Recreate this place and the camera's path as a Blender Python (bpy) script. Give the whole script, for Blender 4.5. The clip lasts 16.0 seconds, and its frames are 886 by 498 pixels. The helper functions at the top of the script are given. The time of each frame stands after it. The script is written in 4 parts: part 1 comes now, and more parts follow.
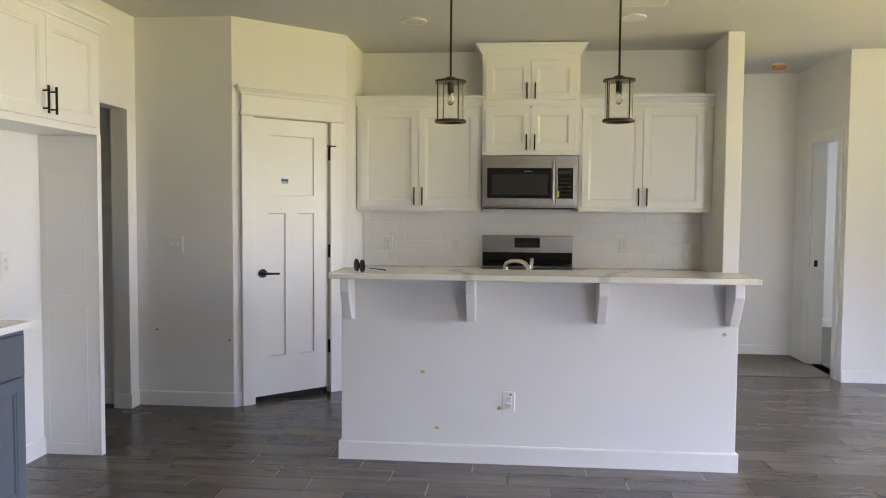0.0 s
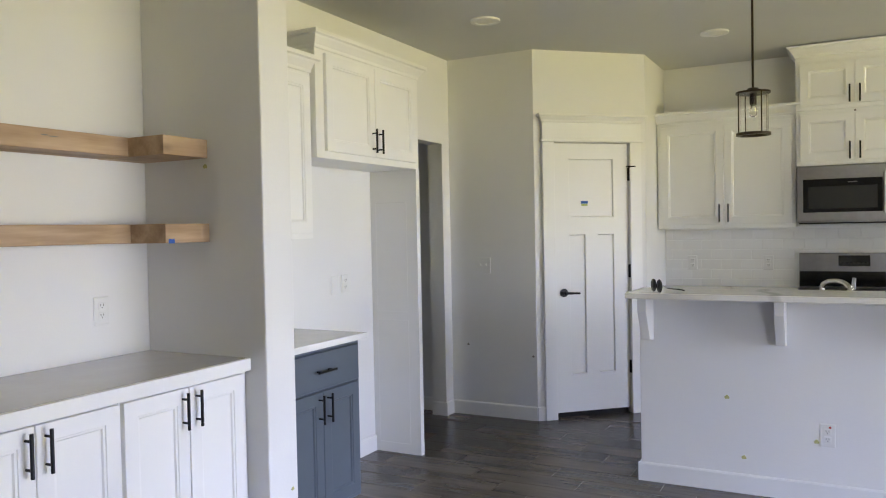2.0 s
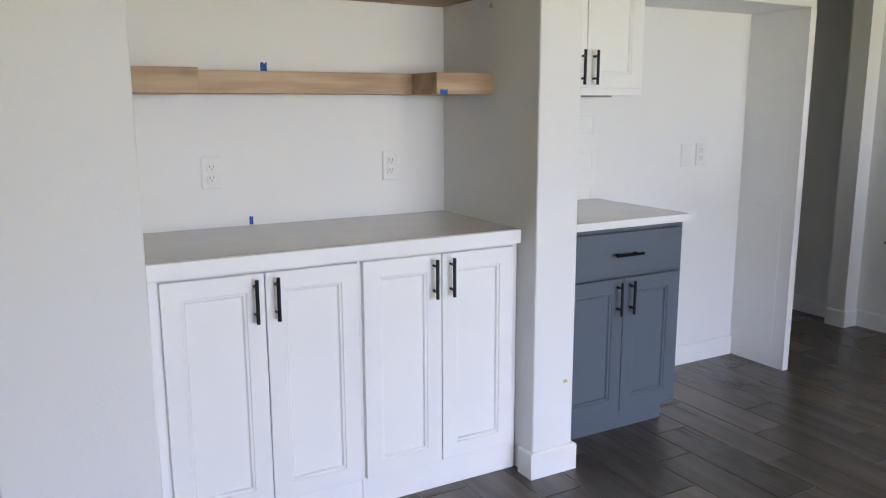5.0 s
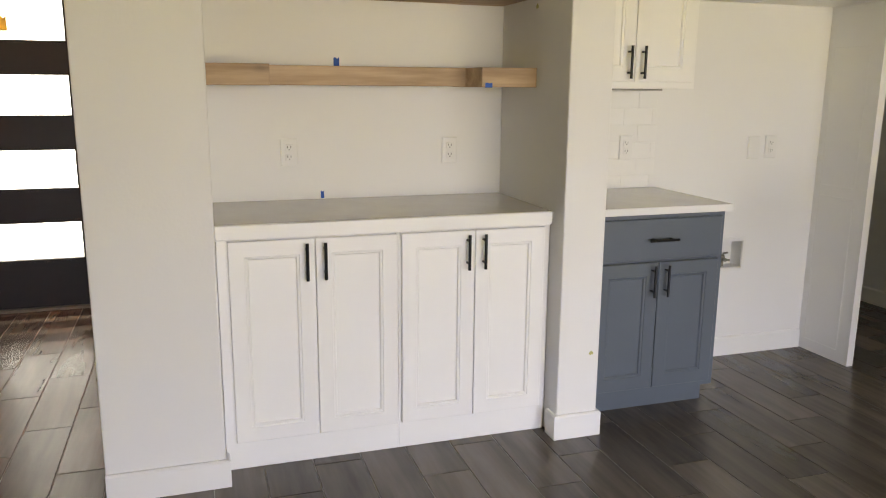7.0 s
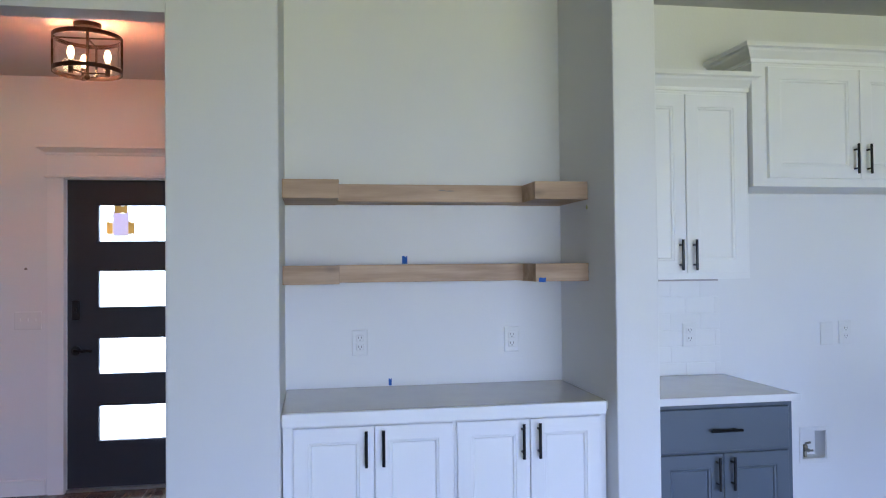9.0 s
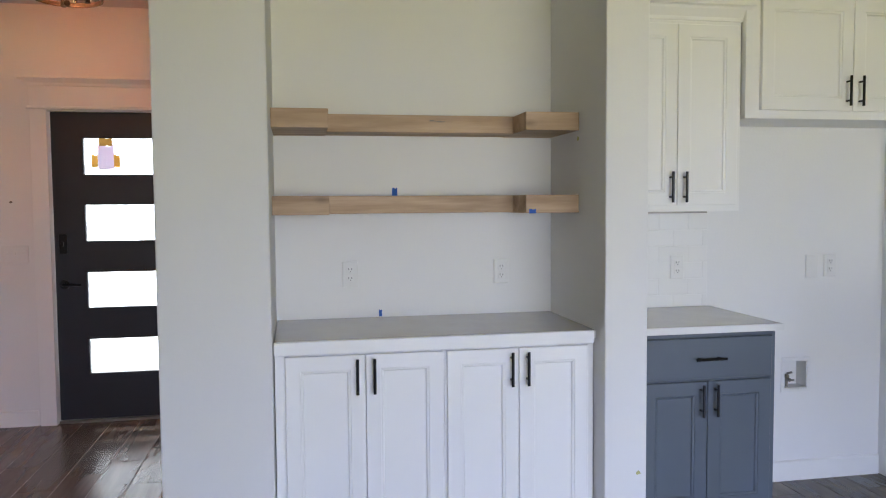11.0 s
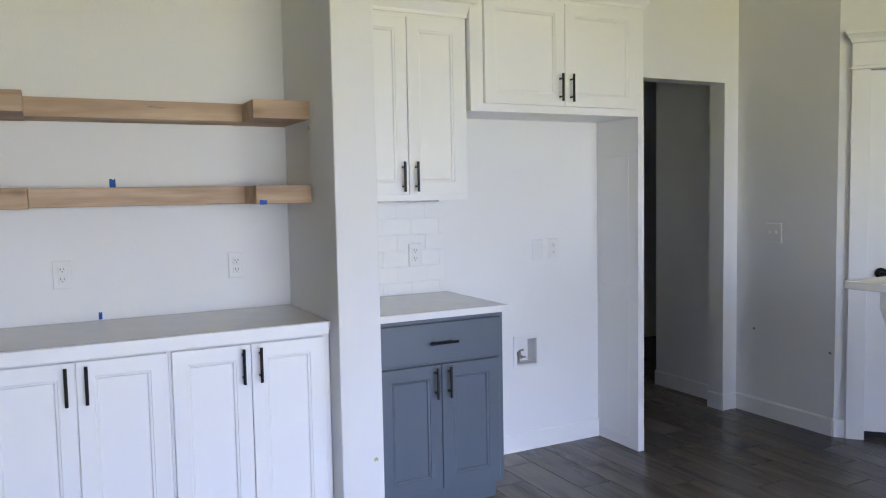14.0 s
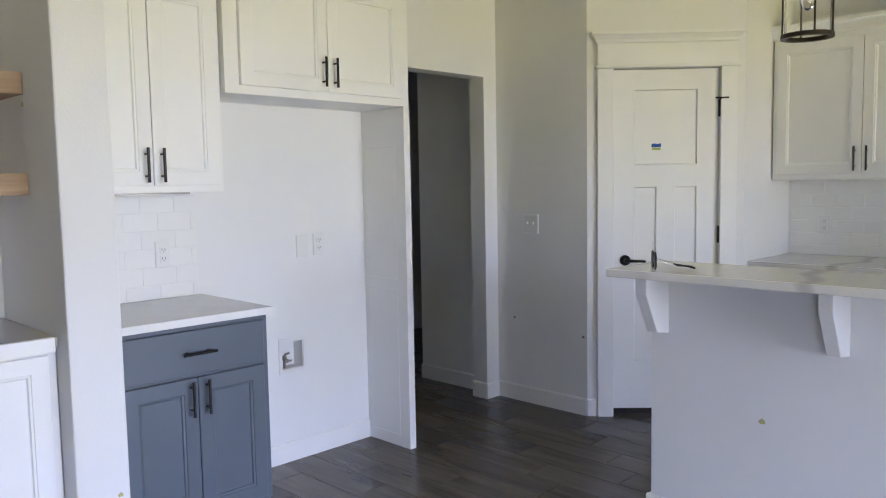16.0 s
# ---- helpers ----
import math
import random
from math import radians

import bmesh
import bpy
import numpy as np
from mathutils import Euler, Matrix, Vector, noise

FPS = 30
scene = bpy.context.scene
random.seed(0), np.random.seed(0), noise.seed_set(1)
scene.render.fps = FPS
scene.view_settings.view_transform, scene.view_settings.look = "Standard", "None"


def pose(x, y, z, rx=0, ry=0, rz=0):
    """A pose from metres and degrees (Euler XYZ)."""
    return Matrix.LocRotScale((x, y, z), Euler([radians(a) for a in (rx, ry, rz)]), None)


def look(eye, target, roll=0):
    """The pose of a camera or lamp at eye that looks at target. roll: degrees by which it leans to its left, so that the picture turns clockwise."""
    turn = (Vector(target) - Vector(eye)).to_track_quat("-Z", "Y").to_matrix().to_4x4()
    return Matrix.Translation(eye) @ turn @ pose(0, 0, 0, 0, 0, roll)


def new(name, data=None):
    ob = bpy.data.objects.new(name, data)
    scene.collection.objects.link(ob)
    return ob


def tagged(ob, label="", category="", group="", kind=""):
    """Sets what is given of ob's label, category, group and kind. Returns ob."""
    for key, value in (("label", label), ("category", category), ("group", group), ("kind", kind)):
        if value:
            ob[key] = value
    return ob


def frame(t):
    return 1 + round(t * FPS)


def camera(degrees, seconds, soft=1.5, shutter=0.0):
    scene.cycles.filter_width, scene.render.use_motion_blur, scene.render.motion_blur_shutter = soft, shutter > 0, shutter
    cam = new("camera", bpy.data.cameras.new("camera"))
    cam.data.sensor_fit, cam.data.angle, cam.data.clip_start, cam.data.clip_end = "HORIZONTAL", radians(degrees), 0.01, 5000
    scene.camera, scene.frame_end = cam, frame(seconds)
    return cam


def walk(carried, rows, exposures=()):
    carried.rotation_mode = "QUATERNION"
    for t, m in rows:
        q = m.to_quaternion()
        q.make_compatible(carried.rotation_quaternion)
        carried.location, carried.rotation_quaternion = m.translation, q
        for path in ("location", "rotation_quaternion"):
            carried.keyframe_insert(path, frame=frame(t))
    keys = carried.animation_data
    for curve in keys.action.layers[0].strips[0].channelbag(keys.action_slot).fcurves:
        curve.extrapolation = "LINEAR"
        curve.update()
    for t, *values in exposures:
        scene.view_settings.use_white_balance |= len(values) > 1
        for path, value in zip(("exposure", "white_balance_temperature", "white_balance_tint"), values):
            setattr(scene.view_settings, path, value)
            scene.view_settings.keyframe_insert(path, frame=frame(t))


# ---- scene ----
cam = camera(59.8, 16.0, soft=1.1)
METRES, EYE, TILT, LEAN, TURN = 2.55, 1.41, 0.0, 0.0, 5.1
ROWS = [
    (0.0, 0.0, 0.0, 0.0, 0.02, -3.05, -0.42),
    (0.5, 0.0353, -0.0222, 0.0008, 6.2, -2.28, -0.02),
    (1.0, 0.0349, -0.0332, 0.003, 12.01, -1.76, 0.4),
    (1.5, 0.0402, -0.035, 0.0027, 17.62, -1.32, 0.84),
    (2.0, 0.0327, -0.0366, 0.0026, 22.64, -1.42, 1.12),
    (2.5, 0.0225, -0.0341, 0.0014, 31.36, -1.54, 1.0),
    (3.0, 0.0177, 0.0111, 0.0118, 37.29, -0.43, 1.36),
    (3.5, 0.0399, 0.0621, 0.0118, 40.97, 1.02, 1.68),
    (4.0, 0.0924, 0.1393, 0.0105, 48.6, 0.78, -0.93),
    (4.5, 0.1101, 0.2128, -0.0005, 53.38, -2.19, 0.25),
    (5.0, 0.0938, 0.2843, -0.0244, 55.95, -10.58, 0.18),
    (7.5, 0.3338, 0.3824, -0.0037, 70.64, -8.42, 0.31),
    (8.0, 0.3675, 0.4144, 0.006, 74.07, -2.83, 0.09),
    (8.5, 0.383, 0.4157, 0.0178, 75.1, 1.02, 0.33),
    (9.0, 0.3745, 0.4112, 0.0202, 75.08, 1.15, 0.56),
    (9.5, 0.3679, 0.4122, 0.0089, 74.84, -2.93, 0.96),
    (12.0, 0.3752, 0.4044, 0.0054, 73.77, -3.07, 0.3),
    (12.5, 0.3708, 0.4106, 0.0063, 72.23, -2.66, 0.96),
    (13.0, 0.3692, 0.422, 0.0052, 67.81, -2.92, 1.29),
    (13.5, 0.3727, 0.4485, 0.0035, 62.48, -3.32, 1.09),
    (14.0, 0.3838, 0.4771, 0.0013, 57.56, -4.09, 1.08),
    (14.5, 0.3661, 0.4992, -0.003, 52.85, -4.78, 1.21),
    (15.0, 0.3253, 0.5136, -0.0055, 48.69, -4.95, 1.29),
    (15.5, 0.3104, 0.5197, -0.0035, 44.58, -4.98, 1.2),
    (16.0, 0.3035, 0.525, -0.0043, 39.64, -4.81, 1.01),
]
EXPOSURES = [(0.0, -0.05, 6850, 13), (1.0, -0.05, 6600, 12.5), (1.5, -0.05, 6450, 12.5), (2.5, -0.12, 6350, 12.5), (3.0, -0.14, 5850, 13), (3.5, -0.15, 5950, 12.5), (4.0, -0.24, 5800, 12.5), (4.5, -0.28, 5800, 11.5),
             (5.0, -0.24, 6400, 11.5), (7.3, -0.36, 8300, 10), (7.6, -0.39, 8100, 10), (8.05, -0.46, 6700, 10), (8.5, -0.48, 5600, 12), (9.0, -0.5, 5100, 12.5), (9.7, -0.58, 5450, 12),
             (11.8, -0.5, 6300, 11), (12.1, -0.5, 6200, 11), (12.6, -0.55, 5900, 11), (13.0, -0.5, 5850, 11.5), (13.5, -0.36, 5850, 12.5), (14.5, -0.28, 5950, 13), (16.0, -0.18, 6100, 14)]
walk(cam, [(t, pose(0, 0, EYE, TILT, LEAN, TURN) @ pose(METRES * x, METRES * y, METRES * z, 90 + pitch, roll, yaw)) for t, x, y, z, yaw, pitch, roll in ROWS], EXPOSURES)

# ---- world, sun, large lights, exposure ----
world = bpy.data.worlds.new("sky")
scene.world = world
world.use_nodes = True
wn = world.node_tree
sky = wn.nodes.new("ShaderNodeTexSky")
sky.sky_type, sky.sun_disc = "NISHITA", False
sky.sun_elevation, sky.sun_rotation = radians(52), radians(-75)
wn.links.new(sky.outputs[0], wn.nodes["Background"].inputs[0])
wn.nodes["Background"].inputs[1].default_value = 0.1


def lamp(name, kind, energy, color, m, **more):
    data = bpy.data.lights.new(name, kind)
    data.energy, data.color = energy, color
    if kind == "AREA":
        data.shape, data.size, data.size_y, data.spread = "RECTANGLE", more["size"], more["size_y"], radians(more.get("spread", 180))
    elif kind == "SUN":
        data.angle = radians(more["angle"])
    else:
        data.shadow_soft_size = more["radius"]
    ob = new(name, data)
    ob.matrix_world = m
    return ob


lamp("sun", "SUN", 3.0, (1, 0.95, 0.86), look((-8, -2, 14), (0, 0, 0)), angle=0.6)
# skylight and lawn light that enter by the glazed openings of the east wall
SKY_POWER, LAWN_POWER = 70, 30.5
EX = 5.6
GLAZED = [(0.9, 2.2), (2.5, 3.8), (4.1, 5.2)]
for (wy0, wy1), share in zip(GLAZED, (1.32, 0.95, 1.08)):
    wyc = (wy0 + wy1) / 2
    lamp("window_skylight", "AREA", SKY_POWER * share, (0.54, 0.635, 1.0), look((EX - 0.04, wyc, 1.25), (EX - 1.04, wyc, 0.66)), size=wy1 - wy0 - 0.1, size_y=1.8, spread=82)
    lamp("window_lawn_light", "AREA", LAWN_POWER * share, (1.0, 0.88, 0.33), look((EX - 0.05, wyc, 1.25), (EX - 1.05, wyc, 1.78)), size=wy1 - wy0 - 0.1, size_y=1.8, spread=90)
# the same through the living-room window in the south wall
lamp("window_skylight", "AREA", 56, (0.54, 0.635, 1.0), look((3.6, -3.26, 1.3), (3.45, -2.26, 0.85)), size=2.2, size_y=1.7, spread=74)
lamp("window_lawn_light", "AREA", 34, (1.0, 0.88, 0.33), look((3.6, -3.25, 1.3), (3.45, -2.25, 1.75)), size=2.2, size_y=1.7, spread=74)
# added lamp that brightens the bedroom from an unseen window opening
lamp("bedroom_fill_lamp", "AREA", 40, (0.85, 0.92, 1.0), look((5.9, 7.8, 1.5), (4.0, 7.8, 1.2)), size=1.2, size_y=1.2)


# ---- materials ----
def mat(name, color, rough=0.5, metal=0.0, vary=0.05, scale=3.0, bump=0.0, bump_scale=120.0, spec=0.5, per_object=0.0, coat=0.0):
    m = bpy.data.materials.new(name)
    m.use_nodes = True
    nt = m.node_tree
    p = nt.nodes["Principled BSDF"]
    p.inputs["Roughness"].default_value = rough
    p.inputs["Metallic"].default_value = metal
    p.inputs["Specular IOR Level"].default_value = spec
    p.inputs["Coat Weight"].default_value = coat
    tc = nt.nodes.new("ShaderNodeTexCoord")
    n1 = nt.nodes.new("ShaderNodeTexNoise")
    n1.inputs["Scale"].default_value, n1.inputs["Detail"].default_value = scale, 6
    nt.links.new(tc.outputs["Object"], n1.inputs["Vector"])
    ramp = nt.nodes.new("ShaderNodeMapRange")
    ramp.inputs["From Min"].default_value, ramp.inputs["From Max"].default_value = 0.3, 0.7
    ramp.inputs["To Min"].default_value, ramp.inputs["To Max"].default_value = 1 - vary, 1 + vary
    nt.links.new(n1.outputs["Fac"], ramp.inputs["Value"])
    mul = nt.nodes.new("ShaderNodeVectorMath")
    mul.operation = "SCALE"
    mul.inputs[0].default_value = color[:3]
    nt.links.new(ramp.outputs[0], mul.inputs["Scale"])
    last = mul.outputs[0]
    if per_object:
        oi = nt.nodes.new("ShaderNodeObjectInfo")
        r2 = nt.nodes.new("ShaderNodeMapRange")
        r2.inputs["To Min"].default_value, r2.inputs["To Max"].default_value = 1 - per_object, 1 + per_object
        nt.links.new(oi.outputs["Random"], r2.inputs["Value"])
        m2 = nt.nodes.new("ShaderNodeVectorMath")
        m2.operation = "SCALE"
        nt.links.new(last, m2.inputs[0])
        nt.links.new(r2.outputs[0], m2.inputs["Scale"])
        last = m2.outputs[0]
    nt.links.new(last, p.inputs["Base Color"])
    rr = nt.nodes.new("ShaderNodeMapRange")
    rr.inputs["To Min"].default_value, rr.inputs["To Max"].default_value = max(0, rough - 0.08), min(1, rough + 0.08)
    n3 = nt.nodes.new("ShaderNodeTexNoise")
    n3.inputs["Scale"].default_value = scale * 5
    nt.links.new(tc.outputs["Object"], n3.inputs["Vector"])
    nt.links.new(n3.outputs["Fac"], rr.inputs["Value"])
    nt.links.new(rr.outputs[0], p.inputs["Roughness"])
    if bump:
        n2 = nt.nodes.new("ShaderNodeTexNoise")
        n2.inputs["Scale"].default_value, n2.inputs["Detail"].default_value = bump_scale, 4
        nt.links.new(tc.outputs["Object"], n2.inputs["Vector"])
        b = nt.nodes.new("ShaderNodeBump")
        b.inputs["Strength"].default_value, b.inputs["Distance"].default_value = bump, 0.002
        nt.links.new(n2.outputs["Fac"], b.inputs["Height"])
        nt.links.new(b.outputs[0], p.inputs["Normal"])
    return m


def grain(name, dark, light, rough, stretch, scale, random_shade=0.0, knots=0.0, spec=0.5):
    """Wood grain along the object's x axis, shifted from piece to piece."""
    m = bpy.data.materials.new(name)
    m.use_nodes = True
    nt = m.node_tree
    p = nt.nodes["Principled BSDF"]
    p.inputs["Roughness"].default_value = rough
    p.inputs["Specular IOR Level"].default_value = spec
    tc = nt.nodes.new("ShaderNodeTexCoord")
    oi = nt.nodes.new("ShaderNodeObjectInfo")
    geo = nt.nodes.new("ShaderNodeNewGeometry")
    add = nt.nodes.new("ShaderNodeMath")
    nt.links.new(oi.outputs["Random"], add.inputs[0])
    nt.links.new(geo.outputs["Random Per Island"], add.inputs[1])
    shift = nt.nodes.new("ShaderNodeVectorMath")
    shift.operation = "SCALE"
    shift.inputs[0].default_value = (7.3, 11.1, 5.7)
    nt.links.new(add.outputs[0], shift.inputs["Scale"])
    mp = nt.nodes.new("ShaderNodeMapping")
    mp.inputs["Scale"].default_value = stretch
    nt.links.new(tc.outputs["Object"], mp.inputs["Vector"])
    sh = nt.nodes.new("ShaderNodeVectorMath")
    nt.links.new(mp.outputs[0], sh.inputs[0])
    nt.links.new(shift.outputs[0], sh.inputs[1])
    n1 = nt.nodes.new("ShaderNodeTexNoise")
    n1.inputs["Scale"].default_value, n1.inputs["Detail"].default_value, n1.inputs["Distortion"].default_value = scale, 8, 0.6
    nt.links.new(sh.outputs[0], n1.inputs["Vector"])
    n2 = nt.nodes.new("ShaderNodeTexNoise")
    n2.inputs["Scale"].default_value, n2.inputs["Detail"].default_value = scale * 6, 4
    nt.links.new(sh.outputs[0], n2.inputs["Vector"])
    mix = nt.nodes.new("ShaderNodeMath")
    mix.operation = "MULTIPLY_ADD"
    mix.inputs[1].default_value = 0.3
    nt.links.new(n2.outputs["Fac"], mix.inputs[0])
    nt.links.new(n1.outputs["Fac"], mix.inputs[2])
    cr = nt.nodes.new("ShaderNodeValToRGB")
    cr.color_ramp.elements[0].position, cr.color_ramp.elements[0].color = 0.45, (*dark, 1)
    cr.color_ramp.elements[1].position, cr.color_ramp.elements[1].color = 0.85, (*light, 1)
    nt.links.new(mix.outputs[0], cr.inputs[0])
    last = cr.outputs[0]
    if knots:
        v = nt.nodes.new("ShaderNodeTexVoronoi")
        v.inputs["Scale"].default_value = 3.2
        mk = nt.nodes.new("ShaderNodeMapping")
        mk.inputs["Scale"].default_value = (1, 2.2, 2.2)
        nt.links.new(tc.outputs["Object"], mk.inputs["Vector"])
        nt.links.new(mk.outputs[0], v.inputs["Vector"])
        kr = nt.nodes.new("ShaderNodeMapRange")
        kr.inputs["From Min"].default_value, kr.inputs["From Max"].default_value = 0.03, 0.14
        kr.inputs["To Min"].default_value = 1 - knots
        nt.links.new(v.outputs["Distance"], kr.inputs["Value"])
        sc = nt.nodes.new("ShaderNodeVectorMath")
        sc.operation = "SCALE"
        nt.links.new(last, sc.inputs[0])
        nt.links.new(kr.outputs[0], sc.inputs["Scale"])
        last = sc.outputs[0]
    if random_shade:
        r2 = nt.nodes.new("ShaderNodeMapRange")
        r2.inputs["From Max"].default_value = 2.0
        r2.inputs["To Min"].default_value, r2.inputs["To Max"].default_value = 1 - random_shade, 1 + random_shade
        nt.links.new(add.outputs[0], r2.inputs["Value"])
        s2 = nt.nodes.new("ShaderNodeVectorMath")
        s2.operation = "SCALE"
        nt.links.new(last, s2.inputs[0])
        nt.links.new(r2.outputs[0], s2.inputs["Scale"])
        last = s2.outputs[0]
    nt.links.new(last, p.inputs["Base Color"])
    b = nt.nodes.new("ShaderNodeBump")
    b.inputs["Strength"].default_value, b.inputs["Distance"].default_value = 0.02, 0.001
    nt.links.new(mix.outputs[0], b.inputs["Height"])
    nt.links.new(b.outputs[0], p.inputs["Normal"])
    return m


def glass_mat(name, tint=(1, 1, 1), rough=0.0):
    m = bpy.data.materials.new(name)
    m.use_nodes = True
    p = m.node_tree.nodes["Principled BSDF"]
    p.inputs["Base Color"].default_value = (*tint, 1)
    p.inputs["Roughness"].default_value = rough
    p.inputs["Transmission Weight"].default_value = 1
    p.inputs["IOR"].default_value = 1.45
    return m


def glow_mat(name, color, strength):
    m = bpy.data.materials.new(name)
    m.use_nodes = True
    p = m.node_tree.nodes["Principled BSDF"]
    p.inputs["Base Color"].default_value = (*color, 1)
    p.inputs["Emission Color"].default_value = (*color, 1)
    p.inputs["Emission Strength"].default_value = strength
    return m


def see_through(name, color):
    """Thin paper or tape that lets light from behind come through."""
    m = mat(name, color, 0.8)
    nt = m.node_tree
    p = nt.nodes["Principled BSDF"]
    tr = nt.nodes.new("ShaderNodeBsdfTranslucent")
    tr.inputs[0].default_value = (*color, 1)
    mx = nt.nodes.new("ShaderNodeMixShader")
    mx.inputs[0].default_value = 0.4
    nt.links.new(p.outputs[0], mx.inputs[1])
    nt.links.new(tr.outputs[0], mx.inputs[2])
    nt.links.new(mx.outputs[0], nt.nodes["Material Output"].inputs[0])
    return m


def veined(name):
    """White quartz with a few soft grey veins."""
    m = mat(name, (0.74, 0.73, 0.71), 0.12, vary=0.02, scale=6)
    nt = m.node_tree
    p = nt.nodes["Principled BSDF"]
    old = p.inputs["Base Color"].links[0].from_socket
    tc = nt.nodes.new("ShaderNodeTexCoord")
    w = nt.nodes.new("ShaderNodeTexWave")
    w.inputs["Scale"].default_value, w.inputs["Distortion"].default_value, w.inputs["Detail"].default_value = 0.42, 7.0, 4
    w.inputs["Phase Offset"].default_value = 1.3
    nt.links.new(tc.outputs["Object"], w.inputs["Vector"])
    r = nt.nodes.new("ShaderNodeMapRange")
    r.inputs["From Min"].default_value, r.inputs["From Max"].default_value = 0.0, 0.025
    r.inputs["To Min"].default_value = 0.72
    nt.links.new(w.outputs["Fac"], r.inputs["Value"])
    s = nt.nodes.new("ShaderNodeVectorMath")
    s.operation = "SCALE"
    nt.links.new(old, s.inputs[0])
    nt.links.new(r.outputs[0], s.inputs["Scale"])
    nt.links.new(s.outputs[0], p.inputs["Base Color"])
    return m


M_WALL = mat("wall_paint", (0.77, 0.77, 0.765), 0.75, vary=0.015, scale=1.2, bump=0.25, bump_scale=90)
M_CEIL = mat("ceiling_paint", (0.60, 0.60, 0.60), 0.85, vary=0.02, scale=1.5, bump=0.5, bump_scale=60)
M_TRIM = mat("trim_paint", (0.80, 0.80, 0.79), 0.38, vary=0.015, scale=2.5, bump=0.05)
M_CAB = mat("cabinet_paint", (0.83, 0.83, 0.82), 0.35, vary=0.015, scale=2.5, bump=0.05)
M_BLUE = mat("blue_grey_paint", (0.092, 0.112, 0.136), 0.38, vary=0.04, scale=3, bump=0.05)
# near-black colour for the shade inside gaps
M_DARKGAP = mat("shadow_gap", (0.02, 0.02, 0.02), 0.9)
M_BLACK = mat("black_metal", (0.012, 0.012, 0.013), 0.35, metal=0.6)
M_BRONZE = mat("dark_bronze", (0.035, 0.027, 0.022), 0.38, metal=0.8, vary=0.1, scale=30)
M_STEEL = mat("brushed_steel", (0.31, 0.30, 0.29), 0.32, metal=1.0, vary=0.06, scale=20)
M_CHROME = mat("chrome", (0.55, 0.54, 0.53), 0.16, metal=1.0)
M_BRASS = mat("valve_brass", (0.32, 0.30, 0.25), 0.35, metal=1.0)
M_GLOSSBLACK = mat("black_glass", (0.008, 0.008, 0.009), 0.08)
M_SCREEN = mat("dark_window_glass", (0.035, 0.036, 0.037), 0.15)
M_PLASTIC = mat("white_plastic", (0.75, 0.75, 0.74), 0.48, vary=0.01)
M_SLOT = mat("socket_slot", (0.05, 0.05, 0.05), 0.6)
M_QUARTZ = mat("grey_white_quartz", (0.58, 0.562, 0.54), 0.10, vary=0.03, scale=9)
M_VEIN = veined("veined_quartz")
M_EDGE = mat("polished_edge", (0.78, 0.78, 0.77), 0.2, vary=0.02)
M_TILE = mat("glazed_tile", (0.78, 0.78, 0.77), 0.38, vary=0.015, scale=4, per_object=0.02)
M_GROUT = mat("tile_grout", (0.77, 0.77, 0.76), 0.9, vary=0.04, scale=40)
M_FGROUT = mat("floor_grout", (0.32, 0.30, 0.28), 0.9, vary=0.1, scale=30)
M_PLANK = grain("wood_look_plank", (0.068, 0.056, 0.047), (0.150, 0.126, 0.109), 0.27, (0.55, 5, 5), 1.5, random_shade=0.42)
M_WOOD = grain("alder_wood", (0.30, 0.19, 0.105), (0.52, 0.37, 0.235), 0.55, (0.6, 6, 6), 2.2, random_shade=0.08, knots=0.35)
M_CARPET = mat("grey_carpet", (0.20, 0.185, 0.17), 0.98, vary=0.15, scale=50, bump=1.0, bump_scale=400)
M_DOORDARK = mat("dark_navy_paint", (0.012, 0.013, 0.020), 0.42, vary=0.08, scale=4)
M_TAPEBLUE = mat("blue_tape", (0.02, 0.10, 0.42), 0.7)
M_TAPEGREEN = mat("green_tape", (0.42, 0.50, 0.12), 0.7)
M_TAPEYELLOW = see_through("yellow_tape", (0.86, 0.66, 0.24))
M_PAPER = see_through("lilac_paper", (0.84, 0.80, 0.90))
M_PUTTY = mat("wall_putty", (0.46, 0.45, 0.20), 0.9, vary=0.2, scale=80)
M_DIRT = mat("scuff_mark", (0.22, 0.20, 0.18), 0.9)
M_ORANGE = mat("orange_cap", (0.62, 0.24, 0.09), 0.5)
M_RED = mat("red_dot", (0.45, 0.04, 0.03), 0.5)
M_GLASS = glass_mat("clear_glass")
M_FROST = glass_mat("frosted_glass", (0.97, 0.98, 1.0), 0.25)
M_BULB = glow_mat("lit_bulb", (1.0, 0.62, 0.25), 30)
M_BULBOFF = glass_mat("unlit_bulb_glass", (1, 0.97, 0.9))
M_LAWN = mat("lawn", (0.10, 0.13, 0.04), 0.95, vary=0.3, scale=0.8)
M_OUTSIDE = glow_mat("daylight_glow_panel", (0.95, 0.98, 1.0), 6.0)
M_LENS = mat("led_lens", (0.72, 0.72, 0.70), 0.4)


# ---- mesh helpers ----
def box(bm, x0, x1, y0, y1, z0, z1, bevel=0.0):
    vs = bmesh.ops.create_cube(bm, size=1.0)["verts"]
    bmesh.ops.scale(bm, vec=(abs(x1 - x0), abs(y1 - y0), abs(z1 - z0)), verts=vs)
    bmesh.ops.translate(bm, vec=((x0 + x1) / 2, (y0 + y1) / 2, (z0 + z1) / 2), verts=vs)
    if bevel:
        es = list({e for v in vs for e in v.link_edges})
        bmesh.ops.bevel(bm, geom=es, offset=bevel, segments=2, affect="EDGES", profile=0.5)


